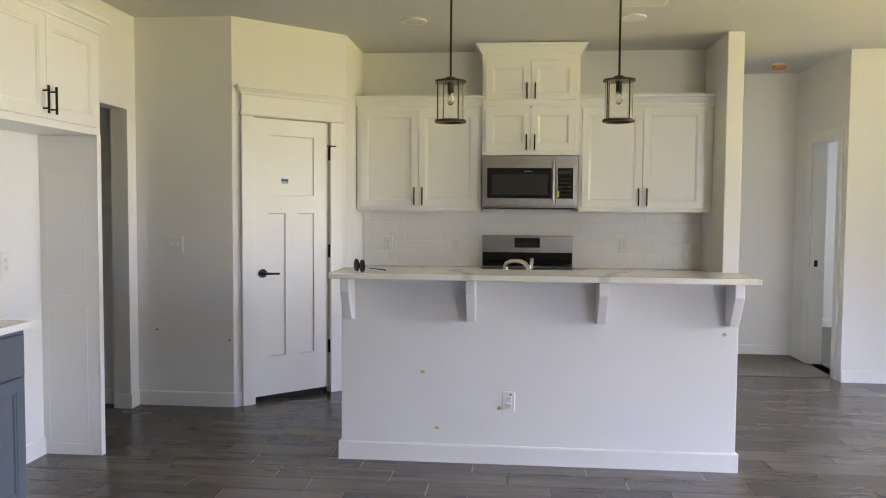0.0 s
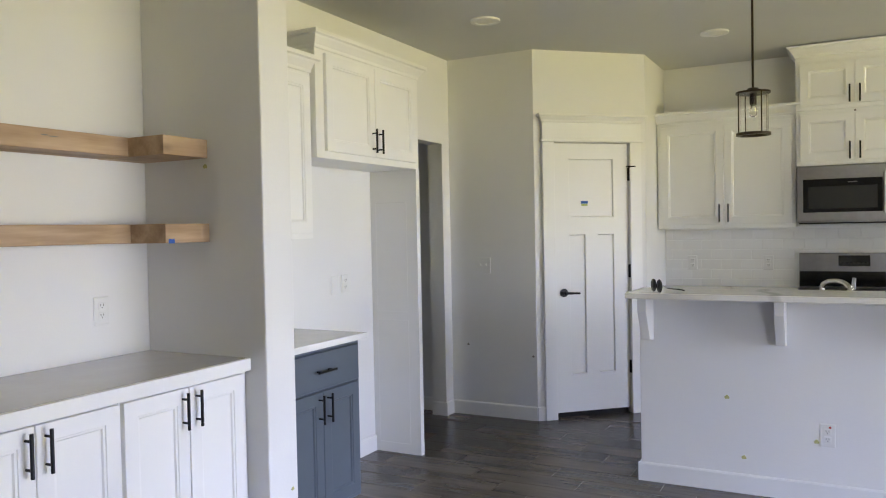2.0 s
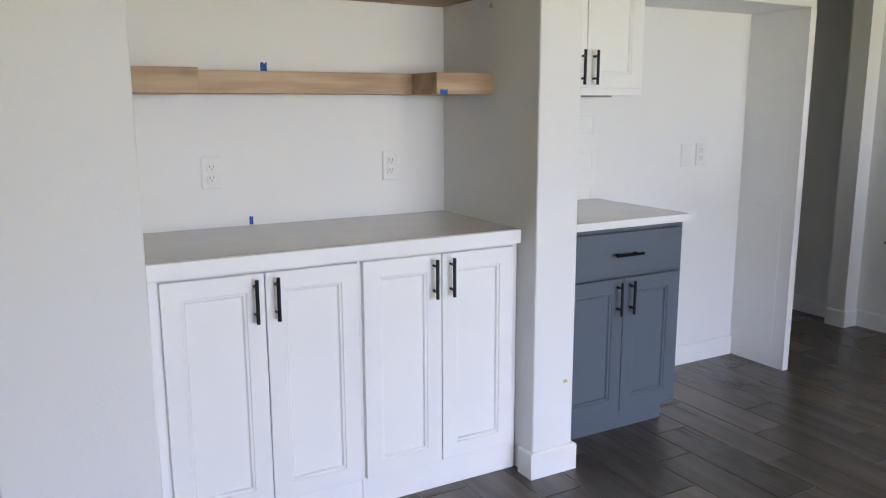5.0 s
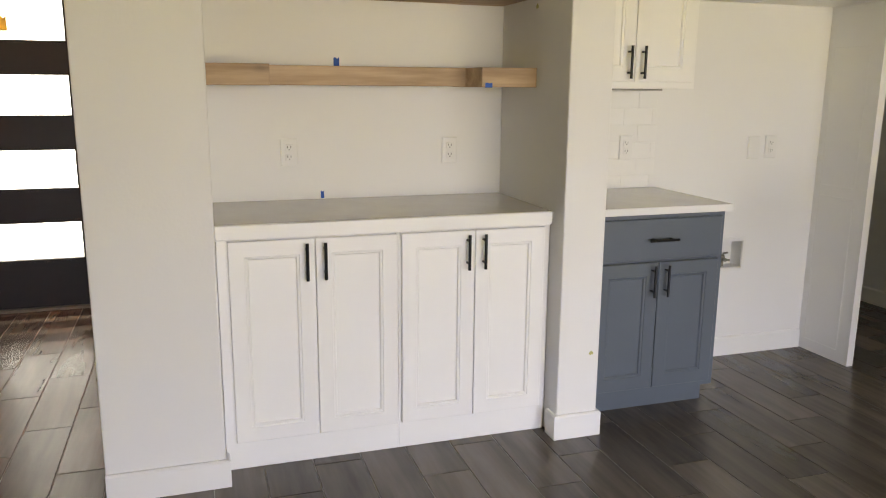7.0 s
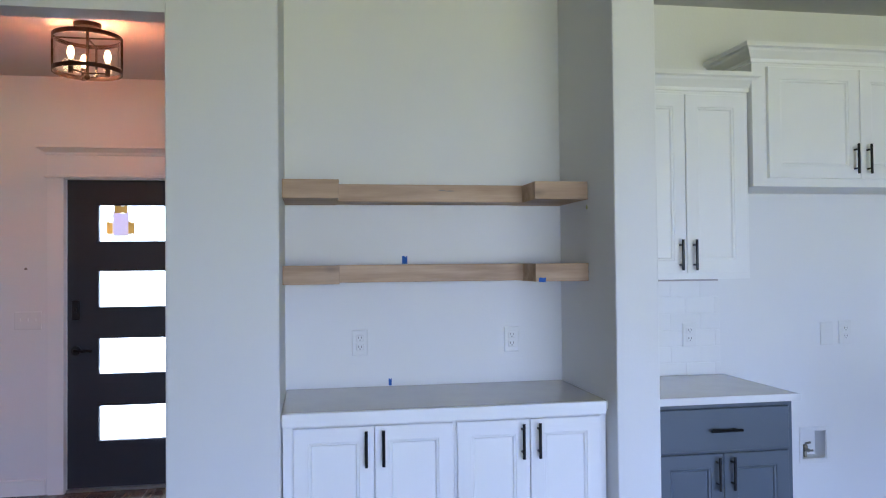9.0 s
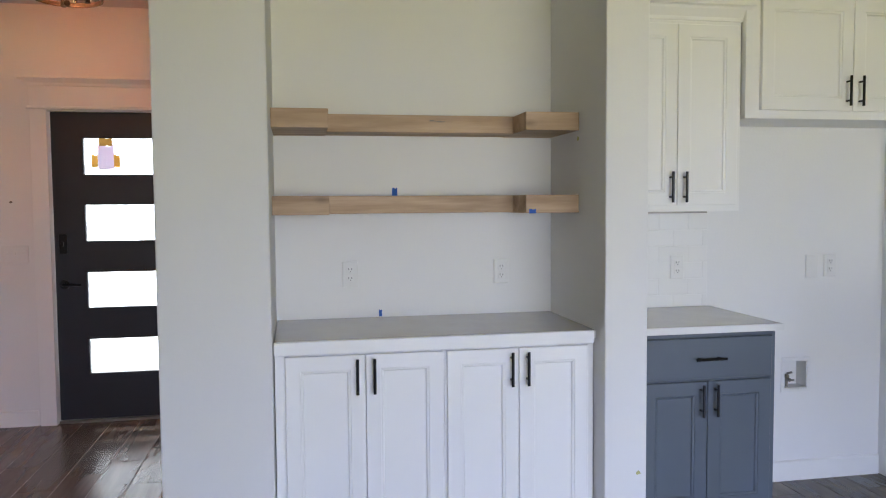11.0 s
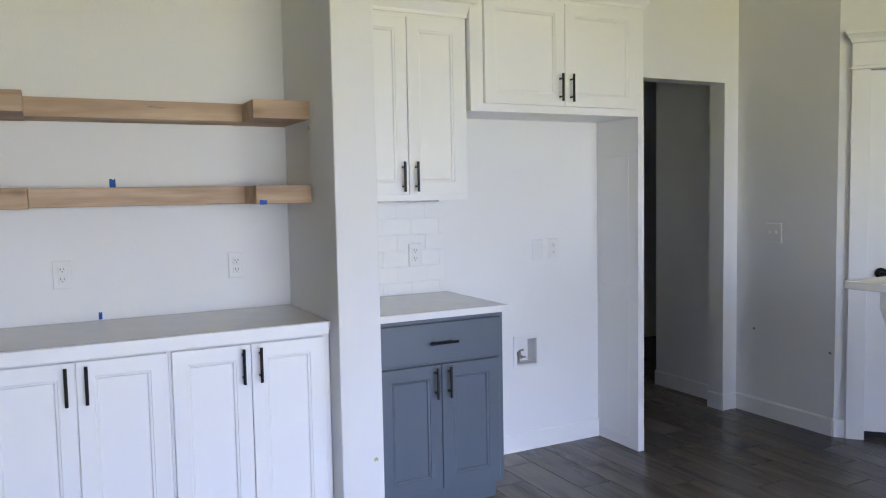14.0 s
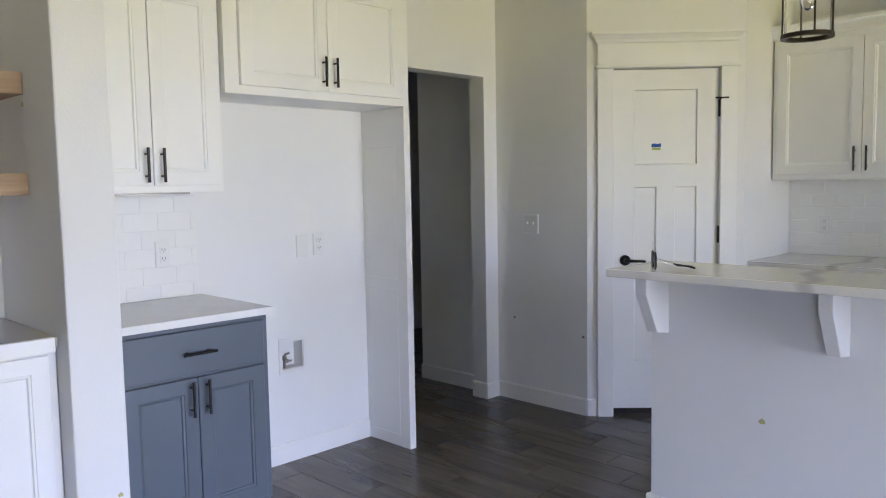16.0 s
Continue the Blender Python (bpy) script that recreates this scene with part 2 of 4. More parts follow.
def cyl(bm, a, b, r, r2=None, seg=16):
    a, b = Vector(a), Vector(b)
    d = b - a
    m = Matrix.Translation((a + b) / 2) @ d.to_track_quat("Z", "Y").to_matrix().to_4x4()
    bmesh.ops.create_cone(bm, cap_ends=True, segments=seg, radius1=r, radius2=r if r2 is None else r2, depth=d.length, matrix=m)


def ball(bm, c, r, sx=1, sy=1, sz=1, seg=16):
    bmesh.ops.create_uvsphere(bm, u_segments=seg, v_segments=max(6, seg // 2), radius=r, matrix=Matrix.Translation(c) @ Matrix.Diagonal((sx, sy, sz, 1)))


def ring(bm, c, r0, r1, z0, z1, seg=40):
    """A flat ring of rectangular section about the z axis."""
    loops = []
    for rr, z in ((r1, z0), (r1, z1), (r0, z1), (r0, z0)):
        loops.append([bm.verts.new((c[0] + rr * math.cos(2 * math.pi * i / seg), c[1] + rr * math.sin(2 * math.pi * i / seg), z)) for i in range(seg)])
    for k in range(4):
        p, q = loops[k], loops[(k + 1) % 4]
        for i in range(seg):
            bm.faces.new((p[i], p[(i + 1) % seg], q[(i + 1) % seg], q[i]))


def rings(bm, x0, x1, z0, z1, steps, back=None):
    """Nested rectangles in the xz plane, steps of (inset, y), the last one filled."""
    prev = None
    for inset, y in steps:
        vs = [bm.verts.new(c) for c in ((x0 + inset, y, z0 + inset), (x1 - inset, y, z0 + inset), (x1 - inset, y, z1 - inset), (x0 + inset, y, z1 - inset))]
        if prev:
            for i in range(4):
                bm.faces.new((prev[i], prev[(i + 1) % 4], vs[(i + 1) % 4], vs[i]))
        elif back:
            bm.faces.new(vs[::-1])
        prev = vs
    bm.faces.new(prev)


def link(name, bm, material, parent=None, label="", smooth=False):
    bmesh.ops.recalc_face_normals(bm, faces=bm.faces)
    me = bpy.data.meshes.new(name)
    bm.to_mesh(me)
    bm.free()
    me.materials.append(material)
    if smooth:
        me.polygons.foreach_set("use_smooth", [True] * len(me.polygons))
        me.set_sharp_from_angle(angle=radians(40))
    ob = new(name, me)
    if parent:
        ob.parent = parent
    if label:
        ob["label"] = label
    return ob


def part(name, bm, material, parent, label="", smooth=False):
    return link(name, bm, material, parent, label, smooth)


def thing(name, m, label, category, group=""):
    ob = new(name)
    ob.empty_display_size = 0.1
    ob.matrix_world = m
    return tagged(ob, label, category, group)


def solid(name, boxes, material, label, category="", kind="structure", bevel=0.0, parent=None):
    bm = bmesh.new()
    for b in boxes:
        box(bm, *b, bevel=bevel)
    return tagged(link(name, bm, material, parent), label, category, kind=kind)


# ---- setting ----
CEIL = 2.715
WX = -2.63          # west kitchen wall
FX = -1.968         # front of the niche wall and its post
WT = 0.12

wall_w = solid("wall_west", [
    (WX - WT, WX, 0.75, 3.535, 0, CEIL), (WX - WT, WX, 3.668, 4.435, 0, CEIL), (WX - WT, WX, 3.535, 3.668, 0, 0.472), (WX - WT, WX, 3.535, 3.668, 0.620, CEIL),
    (WX - WT, WX, 4.435, 5.092, 2.068, CEIL), (WX - WT, WX, 5.092, 5.33, 0, CEIL)], M_WALL,
    "white painted drywall with an uncased doorway", "wall")
wall_niche = solid("wall_niche_side", [(WX, FX, 0.63, 1.022, 0, CEIL)], M_WALL, "white drywall pier between entry and niche", "wall", bevel=0.006)
wall_post = solid("wall_niche_post", [(WX, FX, 2.296, 2.474, 0, CEIL)], M_WALL, "white drywall post between niche and kitchen", "wall", bevel=0.006)
solid("wall_entry_header", [(FX - WT, FX, -0.9, 0.63, 2.36, CEIL)], M_WALL, "white drywall header over the entry opening", "wall")
solid("wall_living_west", [(FX - WT, FX, -3.3, -0.9, 0, CEIL)], M_WALL, "white painted drywall", "wall")
wall_n = solid("wall_pantry_side", [(WX, -1.935, 5.21, 5.33, 0, CEIL)], M_WALL, "white drywall beside the pantry door", "wall")
solid("wall_pantry_east", [(-1.39, -1.27, 5.83, 6.525, 0, CEIL)], M_WALL, "white painted drywall", "wall")
wall_k = solid("wall_kitchen_north", [(-1.39, 1.68, 6.525, 6.645, 0, CEIL)], M_WALL, "white drywall behind the range", "wall")
solid("wall_kitchen_wing", [(1.56, 1.68, 5.87, 6.525, 0, CEIL)], M_WALL, "white drywall wing at the end of the cabinets", "wall", bevel=0.006)
solid("wall_hall_north", [(1.56, 2.83, 7.69, 7.81, 0, CEIL)], M_WALL, "white drywall at the end of the hall", "wall")
solid("wall_hall_west", [(1.56, 1.68, 6.645, 7.69, 0, CEIL)], M_WALL, "white drywall of the hall", "wall")
solid("wall_hall_east", [(2.71, 2.83, 7.28, 7.69, 0, CEIL), (2.71, 2.83, 6.72, 7.28, 2.02, CEIL), (2.71, 2.83, 6.55, 6.72, 0, CEIL)], M_WALL,
      "white drywall with a bedroom doorway", "wall")
wall_din = solid("wall_dining_north", [(2.83, EX, 6.55, 6.67, 0, CEIL)], M_WALL, "white painted drywall", "wall")
solid("wall_bedroom", [(2.83, 6.0, 9.6, 9.72, 0, CEIL), (6.0, 6.12, 6.67, 9.72, 0, 0.9), (6.0, 6.12, 6.67, 9.72, 2.1, CEIL), (6.0, 6.12, 6.67, 7.1, 0.9, 2.1),
                       (6.0, 6.12, 8.5, 9.72, 0.9, 2.1), (2.71, 2.83, 7.81, 9.72, 0, CEIL), (EX + 0.12, 6.12, 6.55, 6.67, 0, CEIL)], M_WALL, "white bedroom walls", "wall")
# east wall with three glazed openings
ew = [(EX, EX + 0.12, -3.3, 0.9, 0, CEIL), (EX, EX + 0.12, 5.2, 6.67, 0, CEIL), (EX, EX + 0.12, 0.9, 5.2, 2.25, CEIL), (EX, EX + 0.12, 0.9, 5.2, 0, 0.25),
      (EX, EX + 0.12, 2.2, 2.5, 0.25, 2.25), (EX, EX + 0.12, 3.8, 4.1, 0.25, 2.25)]
solid("wall_east", ew, M_WALL, "white drywall with three tall windows", "wall")
solid("wall_south", [(-2.11, 2.45, -3.42, -3.3, 0, CEIL), (4.75, EX + 0.12, -3.42, -3.3, 0, CEIL), (2.45, 4.75, -3.42, -3.3, 0, 0.4), (2.45, 4.75, -3.42, -3.3, 2.2, CEIL)], M_WALL, "white drywall with a wide living-room window", "wall")
# entry
wall_e = solid("wall_entry_west", [(-4.64, -4.52, -1.6, -0.46, 0, CEIL), (-4.64, -4.52, 0.50, 0.87, 0, CEIL), (-4.64, -4.52, -0.46, 0.50, 2.055, CEIL)], M_WALL,
               "white drywall round the front door", "wall")
solid("wall_entry_south", [(-4.64, FX - WT, -1.72, -1.6, 0, CEIL)], M_WALL, "white painted drywall", "wall")
solid("wall_entry_north", [(-4.52, WX - WT, 0.75, 0.87, 0, CEIL)], M_WALL, "white painted drywall", "wall")
# utility passage behind the uncased doorway
for b in ((-3.36, WX - WT, 5.21, 5.33, 0, CEIL), (-4.9, -4.78, 4.2, 7.2, 0, CEIL), (-4.78, WX - WT, 4.2, 4.32, 0, CEIL), (-4.9, -1.39, 7.2, 7.32, 0, CEIL), (-3.0, -2.88, 5.33, 7.2, 0, CEIL)):
    solid("wall_utility", [b], M_WALL, "unlit white drywall of the utility passage", "wall")

# pantry wall on the diagonal, with a door opening; local x runs along it
DIAG = Matrix.Translation((-1.935, 5.21, 0)) @ Matrix.Rotation(math.atan2(0.62, 0.665), 4, "Z")
DL = math.hypot(0.665, 0.62)
D0, D1, DH = 0.150, 0.764, 2.043
wd = solid("wall_pantry_diagonal", [(0, D0, 0, 0.12, 0, CEIL), (D1, DL, 0, 0.12, 0, CEIL), (D0, D1, 0, 0.12, DH, CEIL)], M_WALL, "white drywall set at an angle round the pantry door", "wall")
wd.matrix_world = DIAG
solid("wall_pantry_inner", [(-2.75, -2.63, 5.33, 7.2, 0, CEIL)], M_WALL, "unlit pantry wall", "wall")

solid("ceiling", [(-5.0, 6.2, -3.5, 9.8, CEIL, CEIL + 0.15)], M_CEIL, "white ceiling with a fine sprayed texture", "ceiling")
slab = solid("floor", [(-5.0, 6.2, -3.5, 9.8, -0.15, -0.003)], M_FGROUT, "grey-brown wood-look tile planks with grey grout", "floor")
solid("carpet", [(1.69, 2.83, 6.71, 7.69, 0.0, 0.010), (2.71, 6.0, 6.67, 9.6, 0.0, 0.010)], M_CARPET, "grey-brown bedroom and hall carpet", "carpet", bevel=0.003)

# ground outside, and an added glowing panel in place of bright daylight
gb = bmesh.new()
bmesh.ops.create_grid(gb, x_segments=8, y_segments=8, size=900)
lawn = tagged(link("ground", gb, M_LAWN), "mown lawn outside the house", "lawn", kind="structure")
lawn.location = (0, 0, -0.2)
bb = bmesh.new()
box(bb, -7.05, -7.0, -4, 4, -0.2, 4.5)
tagged(link("backdrop", bb, M_OUTSIDE), "glowing panel in place of daylight outside the front door", "backdrop", kind="structure")


def baseboard(m, length, label="white painted baseboard", h=0.102):
    """Along local x, standing out to local -y."""
    bm = bmesh.new()
    prof = [(0, 0), (-0.014, 0), (-0.014, h - 0.008), (-0.009, h), (0, h)]
    a = [bm.verts.new((0, y, z)) for y, z in prof]
    b = [bm.verts.new((length, y, z)) for y, z in prof]
    for i in range(5):
        bm.faces.new((a[i], b[i], b[(i + 1) % 5], a[(i + 1) % 5]))
    bm.faces.new(a)
    bm.faces.new(b[::-1])
    ob = tagged(link("baseboard", bm, M_TRIM), label, "baseboard", kind="structure")
    ob.matrix_world = m
    return ob


baseboard(pose(WX, 3.116, 0, 0, 0, 90), 0.972)
baseboard(pose(WX, 5.080, 0, 0, 0, 90), 0.130)
baseboard(pose(WX, 5.21, 0), 0.695)
baseboard(pose(-2.745, 5.092, 0), 0.118)
baseboard(pose(-3.36, 5.21, 0), 0.605)
baseboard(pose(FX, 0.63, 0, 0, 0, 90), 0.392)
baseboard(pose(FX, 2.296, 0, 0, 0, 90), 0.178)
baseboard(pose(-2.04, 2.296, 0), 0.086)
baseboard(pose(FX + 0.014, 2.474, 0, 0, 0, 180), 0.10)
baseboard(pose(FX + 0.014, 1.022, 0, 0, 0, 180), 0.06)
baseboard(pose(-4.52, -1.6, 0, 0, 0, 90), 1.04)
baseboard(pose(1.68, 7.69, 0), 1.03)
baseboard(pose(2.71, 6.55, 0), EX - 2.71)
baseboard(pose(2.83, 9.6, 0), 3.1)
baseboard(pose(2.71, 7.69, 0, 0, 0, -90), 0.33)


def craftsman_casing(m, x0, x1, h, label, depth=0.028, wide=0.092, frieze=0.15, bottom=0.0, out=1.0):
    """Flat casing with a bead, a frieze and a crown above; the opening runs from x0 to x1 in local x."""
    t = thing("trim", m, label, "door casing")
    t["kind"] = "structure"
    for a, b in ((x0 - wide, x0), (x1, x1 + wide)):
        bm = bmesh.new()
        box(bm, a, b, -depth, 0, bottom, h, bevel=0.002)
        part("side_casing", bm, M_TRIM, t)
    bm = bmesh.new()
    box(bm, x0 - wide - 0.014, x1 + wide + 0.014, -depth - 0.014, 0, h, h + 0.02, bevel=0.006)
    part("bead", bm, M_TRIM, t)
    bm = bmesh.new()
    box(bm, x0 - wide, x1 + wide, -depth, 0, h + 0.02, h + 0.02 + frieze, bevel=0.001)
    part("frieze_board", bm, M_TRIM, t)
    bm = bmesh.new()
    crown_run(bm, x1 - x0 + 2 * wide, 0.0, h + 0.02 + frieze, [(o * out, dz) for o, dz in ((0, 0), (0.008, 0.006), (0.012, 0.02), (0.03, 0.042), (0.038, 0.046), (0.038, 0.062), (0, 0.062))], depth)
    bmesh.ops.translate(bm, vec=(x0 - wide, 0, 0), verts=bm.verts)
    part("crown", bm, M_TRIM, t)
    return t


def crown_run(bm, w, back, z, prof, front=0.0):
    """A moulding swept round the left side, front and right side of a box of width w, whose front lies at y = -front."""
    rows = []
    for o, dz in prof:
        rows.append([bm.verts.new(c) for c in ((-o, back, z + dz), (-o, -front - o, z + dz), (w + o, -front - o, z + dz), (w + o, back, z + dz))])
    for p, q in zip(rows, rows[1:]):
        for i in range(3):
            bm.faces.new((p[i], p[i + 1], q[i + 1], q[i]))
    bm.faces.new(rows[0])
    if prof[-1][0] > 0:
        bm.faces.new(rows[-1])


craftsman_casing(DIAG, D0, D1, DH, "white craftsman casing round the pantry door", frieze=0.121)
baseboard(DIAG, D0 - 0.093)
ENTRY = pose(-4.52, 0, 0, 0, 0, 90)
craftsman_casing(ENTRY, -0.445, 0.485, 2.05, "white craftsman casing round the front door", frieze=0.125, wide=0.100, out=1.5)
HALLDOOR = pose(2.71, 0, 0, 0, 0, -90)
t = thing("trim", HALLDOOR, "white flat casing round the bedroom doorway", "door casing")
t["kind"] = "structure"
for a, b, z0, z1 in ((-7.37, -7.28, 0.0, 2.02), (-6.72, -6.64, 0, 2.02), (-7.37, -6.64, 2.02, 2.11)):
    bm = bmesh.new()
    box(bm, a, b, -0.016, 0, z0, z1, bevel=0.002)
    part("casing_board", bm, M_TRIM, t)
bm = bmesh.new()
box(bm, -7.279, -7.262, 0.0, 0.12, 0.0, 2.02)
jamb = part("jamb", bm, M_TRIM, t)
bm = bmesh.new()
box(bm, -7.2625, -7.259, 0.03, 0.06, 0.90, 0.96)
part("strike_plate", bm, M_BLACK, t, "black strike plate")


# ---- cabinetry ----
def bar_pull(parent, x, z, length=0.135, vertical=True, y=-0.02):
    h = part("handle", bmesh.new(), M_BLACK, parent, "black bar pull")
    bm = bmesh.new()
    d = Vector((0, 0, 1)) if vertical else Vector((1, 0, 0))
    c = Vector((x, y - 0.03, z))
    cyl(bm, c - d * length / 2, c + d * length / 2, 0.006, seg=12)
    for s in (-0.32, 0.32):
        q = c + d * length * s
        cyl(bm, q, (q.x, y, q.z), 0.0045, seg=10)
    bmesh.ops.recalc_face_normals(bm, faces=bm.faces)
    bm.to_mesh(h.data)
    bm.free()
    return h


def panel_front(x0, x1, z0, z1, stile=0.055, flat=False):
    """A cabinet door or drawer front, 20 mm thick, with a beaded and recessed panel."""
    bm = bmesh.new()
    if flat:
        rings(bm, x0, x1, z0, z1, [(0, 0), (0, -0.017), (0.003, -0.02)], back=True)
    else:
        rings(bm, x0, x1, z0, z1, [(0, 0), (0, -0.018), (0.002, -0.02), (stile, -0.02), (stile + 0.002, -0.0165), (stile + 0.009, -0.0155), (stile + 0.013, -0.009), (stile + 0.016, -0.0085)], back=True)
    return bm


CROWN = [(0, 0), (0.006, 0.004), (0.008, 0.018), (0.030, 0.050), (0.034, 0.060), (0.048, 0.066), (0.048, 0.085), (0.0, 0.085)]


def cabinet(name, m, label, w, d, z0, z1, doors, paint, crown=None, drawer=None, toe=0.0, pulls="low", frame=0.018, group="", door_top=None, door_bottom=None, pull_len=0.135, left=None, right=None, drop=0.085):
    """A cabinet with its face at local y = 0, doors side by side, pulls where each pair meets."""
    t = thing(name, m, label, "cabinet", group)
    bm = bmesh.new()
    if toe:
        box(bm, 0, w, 0, d, z0 + toe, z1, bevel=0.0015)
        box(bm, 0.0, w, 0.075, d, z0, z0 + toe)
    else:
        box(bm, 0, w, 0, d, z0, z1, bevel=0.0015)
    part("body", bm, paint, t)
    b = (z0 + toe + frame) if door_bottom is None else door_bottom
    top = (z1 - frame) if door_top is None else door_top
    if drawer:
        dr = part("drawer_front", panel_front(frame, w - frame, drawer[0], drawer[1], flat=True), paint, t)
        bar_pull(dr, w / 2, (drawer[0] + drawer[1]) / 2, vertical=False)
        top = drawer[0] - 0.012
    n = doors
    if n:
        lf, rf = frame if left is None else left, frame if right is None else right
        dw = (w - lf - rf - 0.003 * (n - 1)) / n
        for i in range(n):
            x0 = lf + i * (dw + 0.003)
            dr = part("door", panel_front(x0, x0 + dw, b, top), paint, t)
            hx = x0 + dw - 0.031 if i % 2 == 0 else x0 + 0.031
            hz = b + drop if pulls == "low" else top - drop
            bar_pull(dr, hx, hz, pull_len)
    if crown is not None:
        bm = bmesh.new()
        crown_run(bm, w, d, z1, crown)
        part("crown", bm, paint, t)
    return t


# niche base cabinets, face at x = -2.08
for y0, w, lf, rf in ((1.026, 0.648, 0.038, 0.007), (1.675, 0.617, 0.009, 0.030)):
    cabinet("base_cabinet", pose(-2.08, y0, 0, 0, 0, 90), "white painted cabinet with two recessed-panel doors in the niche", w, 0.545, 0, 0.858, 2, M_CAB,
            pulls="high", door_bottom=0.11, door_top=0.855, group="niche cabinets", left=lf, right=rf, drop=0.08)


def countertop(name, x0, x1, y0, y1, z0, z1, material, label):
    bm = bmesh.new()
    box(bm, x0, x1, y0, y1, z0, z1, bevel=0.003)
    t = tagged(link(name, bm, material), label, "countertop")
    return t


nt = thing("niche_countertop", pose(0, 0, 0), "pale grey quartz top with a white nosing on the niche cabinets", "countertop")
for nm, x0, x1, z0, z1, ma, bv in (("slab", WX, -2.055, 0.879, 0.915, M_QUARTZ, 0.003), ("nosing", -2.055, -2.035, 0.868, 0.917, M_CAB, 0.002), ("support_board", WX, -2.08, 0.8585, 0.8785, M_CAB, 0.0)):
    bm = bmesh.new()
    box(bm, x0, x1, 1.024, 2.278 if nm == "nosing" else 2.294, z0, z1, bevel=bv)
    part(nm, bm, ma, nt)

# coffee-bar base cabinet, wall cabinet and fridge surround
cabinet("base_cabinet", pose(-2.085, 2.474, 0, 0, 0, 90), "blue-grey painted cabinet with a drawer and two doors", 0.640, 0.54, 0, 0.884, 2, M_BLUE,
        drawer=(0.690, 0.862), toe=0.10, pulls="high", frame=0.026, right=0.030, drop=0.076)
ct = thing("countertop", pose(0, 0, 0), "pale quartz counter with a white edge on the blue-grey cabinet", "countertop")
for nm, x0, x1, y1, z0, z1, ma, bv in (("slab", WX, -2.04, 3.119, 0.885, 0.915, M_QUARTZ, 0.003), ("polished_edge", -2.04, -2.035, 3.122, 0.886, 0.9145, M_EDGE, 0.0)):
    bm = bmesh.new()
    box(bm, x0, x1, 2.476, y1, z0, z1, bevel=bv)
    part(nm, bm, ma, ct)
wc = cabinet("wall_cabinet", pose(-2.32, 2.474, 0, 0, 0, 90), "white wall cabinet with two doors, crown moulding and black pulls", 0.605, 0.31, 1.385, 2.222, 2, M_CAB,
             crown=CROWN, pulls="low", left=0.004, right=0.024, door_bottom=1.413, drop=0.08)
# thin grey strip that draws the shadow line under the cabinet
bm = bmesh.new()
box(bm, 0.0, 0.46, 0.02, 0.036, 1.377, 1.3848)
part("shadow_line_strip", bm, M_STEEL, wc, "grey strip for the shadow line under the cabinet")
fc = cabinet("fridge_cabinet", pose(-2.29, 3.085, 0, 0, 0, 90), "white cabinet with two doors over an empty fridge space", 1.045, 0.34, 1.797, 2.352, 2, M_CAB,
             crown=CROWN, pulls="low", left=0.068, right=0.063, door_bottom=1.834, drop=0.088)
# tall end panel with applied frame
fp = thing("end_panel", pose(-2.294, 4.088, 0), "tall white end panel beside the empty fridge space", "panel")
bm = bmesh.new()
box(bm, -0.345, 0.0, 0.004, 0.042, 0, 1.796, bevel=0.0015)
part("board", bm, M_CAB, fp)
for z0, z1 in ((0.06, 0.85), (0.90, 1.60)):
    bm = bmesh.new()
    rings(bm, -0.30, -0.07, z0, z1, [(0, 0.004), (0, 0.0026), (0.003, 0.0024), (0.006, 0.0037)])
    part("inset_moulding", bm, M_CAB, fp)
bm = bmesh.new()
box(bm, 0.0005, 0.006, 0.002, 0.044, 0, 1.797, bevel=0.001)
part("edge_band", bm, M_TRIM, fp)


# ---- wall plates ----
def outlet(m, label="white duplex outlet on the painted wall", red=False, blank=False):
    t = thing("outlet" if not blank else "blank_plate", m, label, "outlet" if not blank else "wall plate")
    bm = bmesh.new()
    rings(bm, -0.036, 0.036, -0.058, 0.058, [(0, 0), (0.001, -0.004), (0.004, -0.006)])
    part("cover_plate", bm, M_PLASTIC, t)
    if blank:
        return t
    for z in (-0.02, 0.02):
        bm = bmesh.new()
        rings(bm, -0.0165, 0.0165, z - 0.0145, z + 0.0145, [(0, -0.0062), (0.001, -0.0085), (0.003, -0.009)])
        r = part("receptacle", bm, M_PLASTIC, t)
        bm = bmesh.new()
        for x in (-0.0065, 0.0065):
            box(bm, x - 0.0013, x + 0.0013, -0.0096, -0.0088, z - 0.001, z + 0.008)
        cyl(bm, (0, -0.0096, z - 0.007), (0, -0.0086, z - 0.007), 0.0025, seg=8)
        part("slots", bm, M_SLOT, r)
    if red:
        bm = bmesh.new()
        cyl(bm, (0.012, -0.0062, 0.042), (0.012, -0.0085, 0.042), 0.006, seg=12)
        part("sticker", bm, M_RED, t, "small red dot sticker")
    return t


def switch(m, n=1):
    t = thing("light_switch", m, "white wall plate with toggle switches", "light switch")
    w = 0.035 + 0.0235 * (n - 1)
    bm = bmesh.new()
    rings(bm, -w, w, -0.058, 0.058, [(0, 0), (0.001, -0.004), (0.004, -0.006)])
    part("cover_plate", bm, M_PLASTIC, t)
    for i in range(n):
        bm = bmesh.new()
        x = (i - (n - 1) / 2) * 0.046
        box(bm, x - 0.005, x + 0.005, -0.018, -0.006, -0.002, 0.012, bevel=0.0015)
        part("toggle", bm, M_PLASTIC, t)
    return t


def W(y, z):
    return pose(WX, y, z, 0, 0, 90)


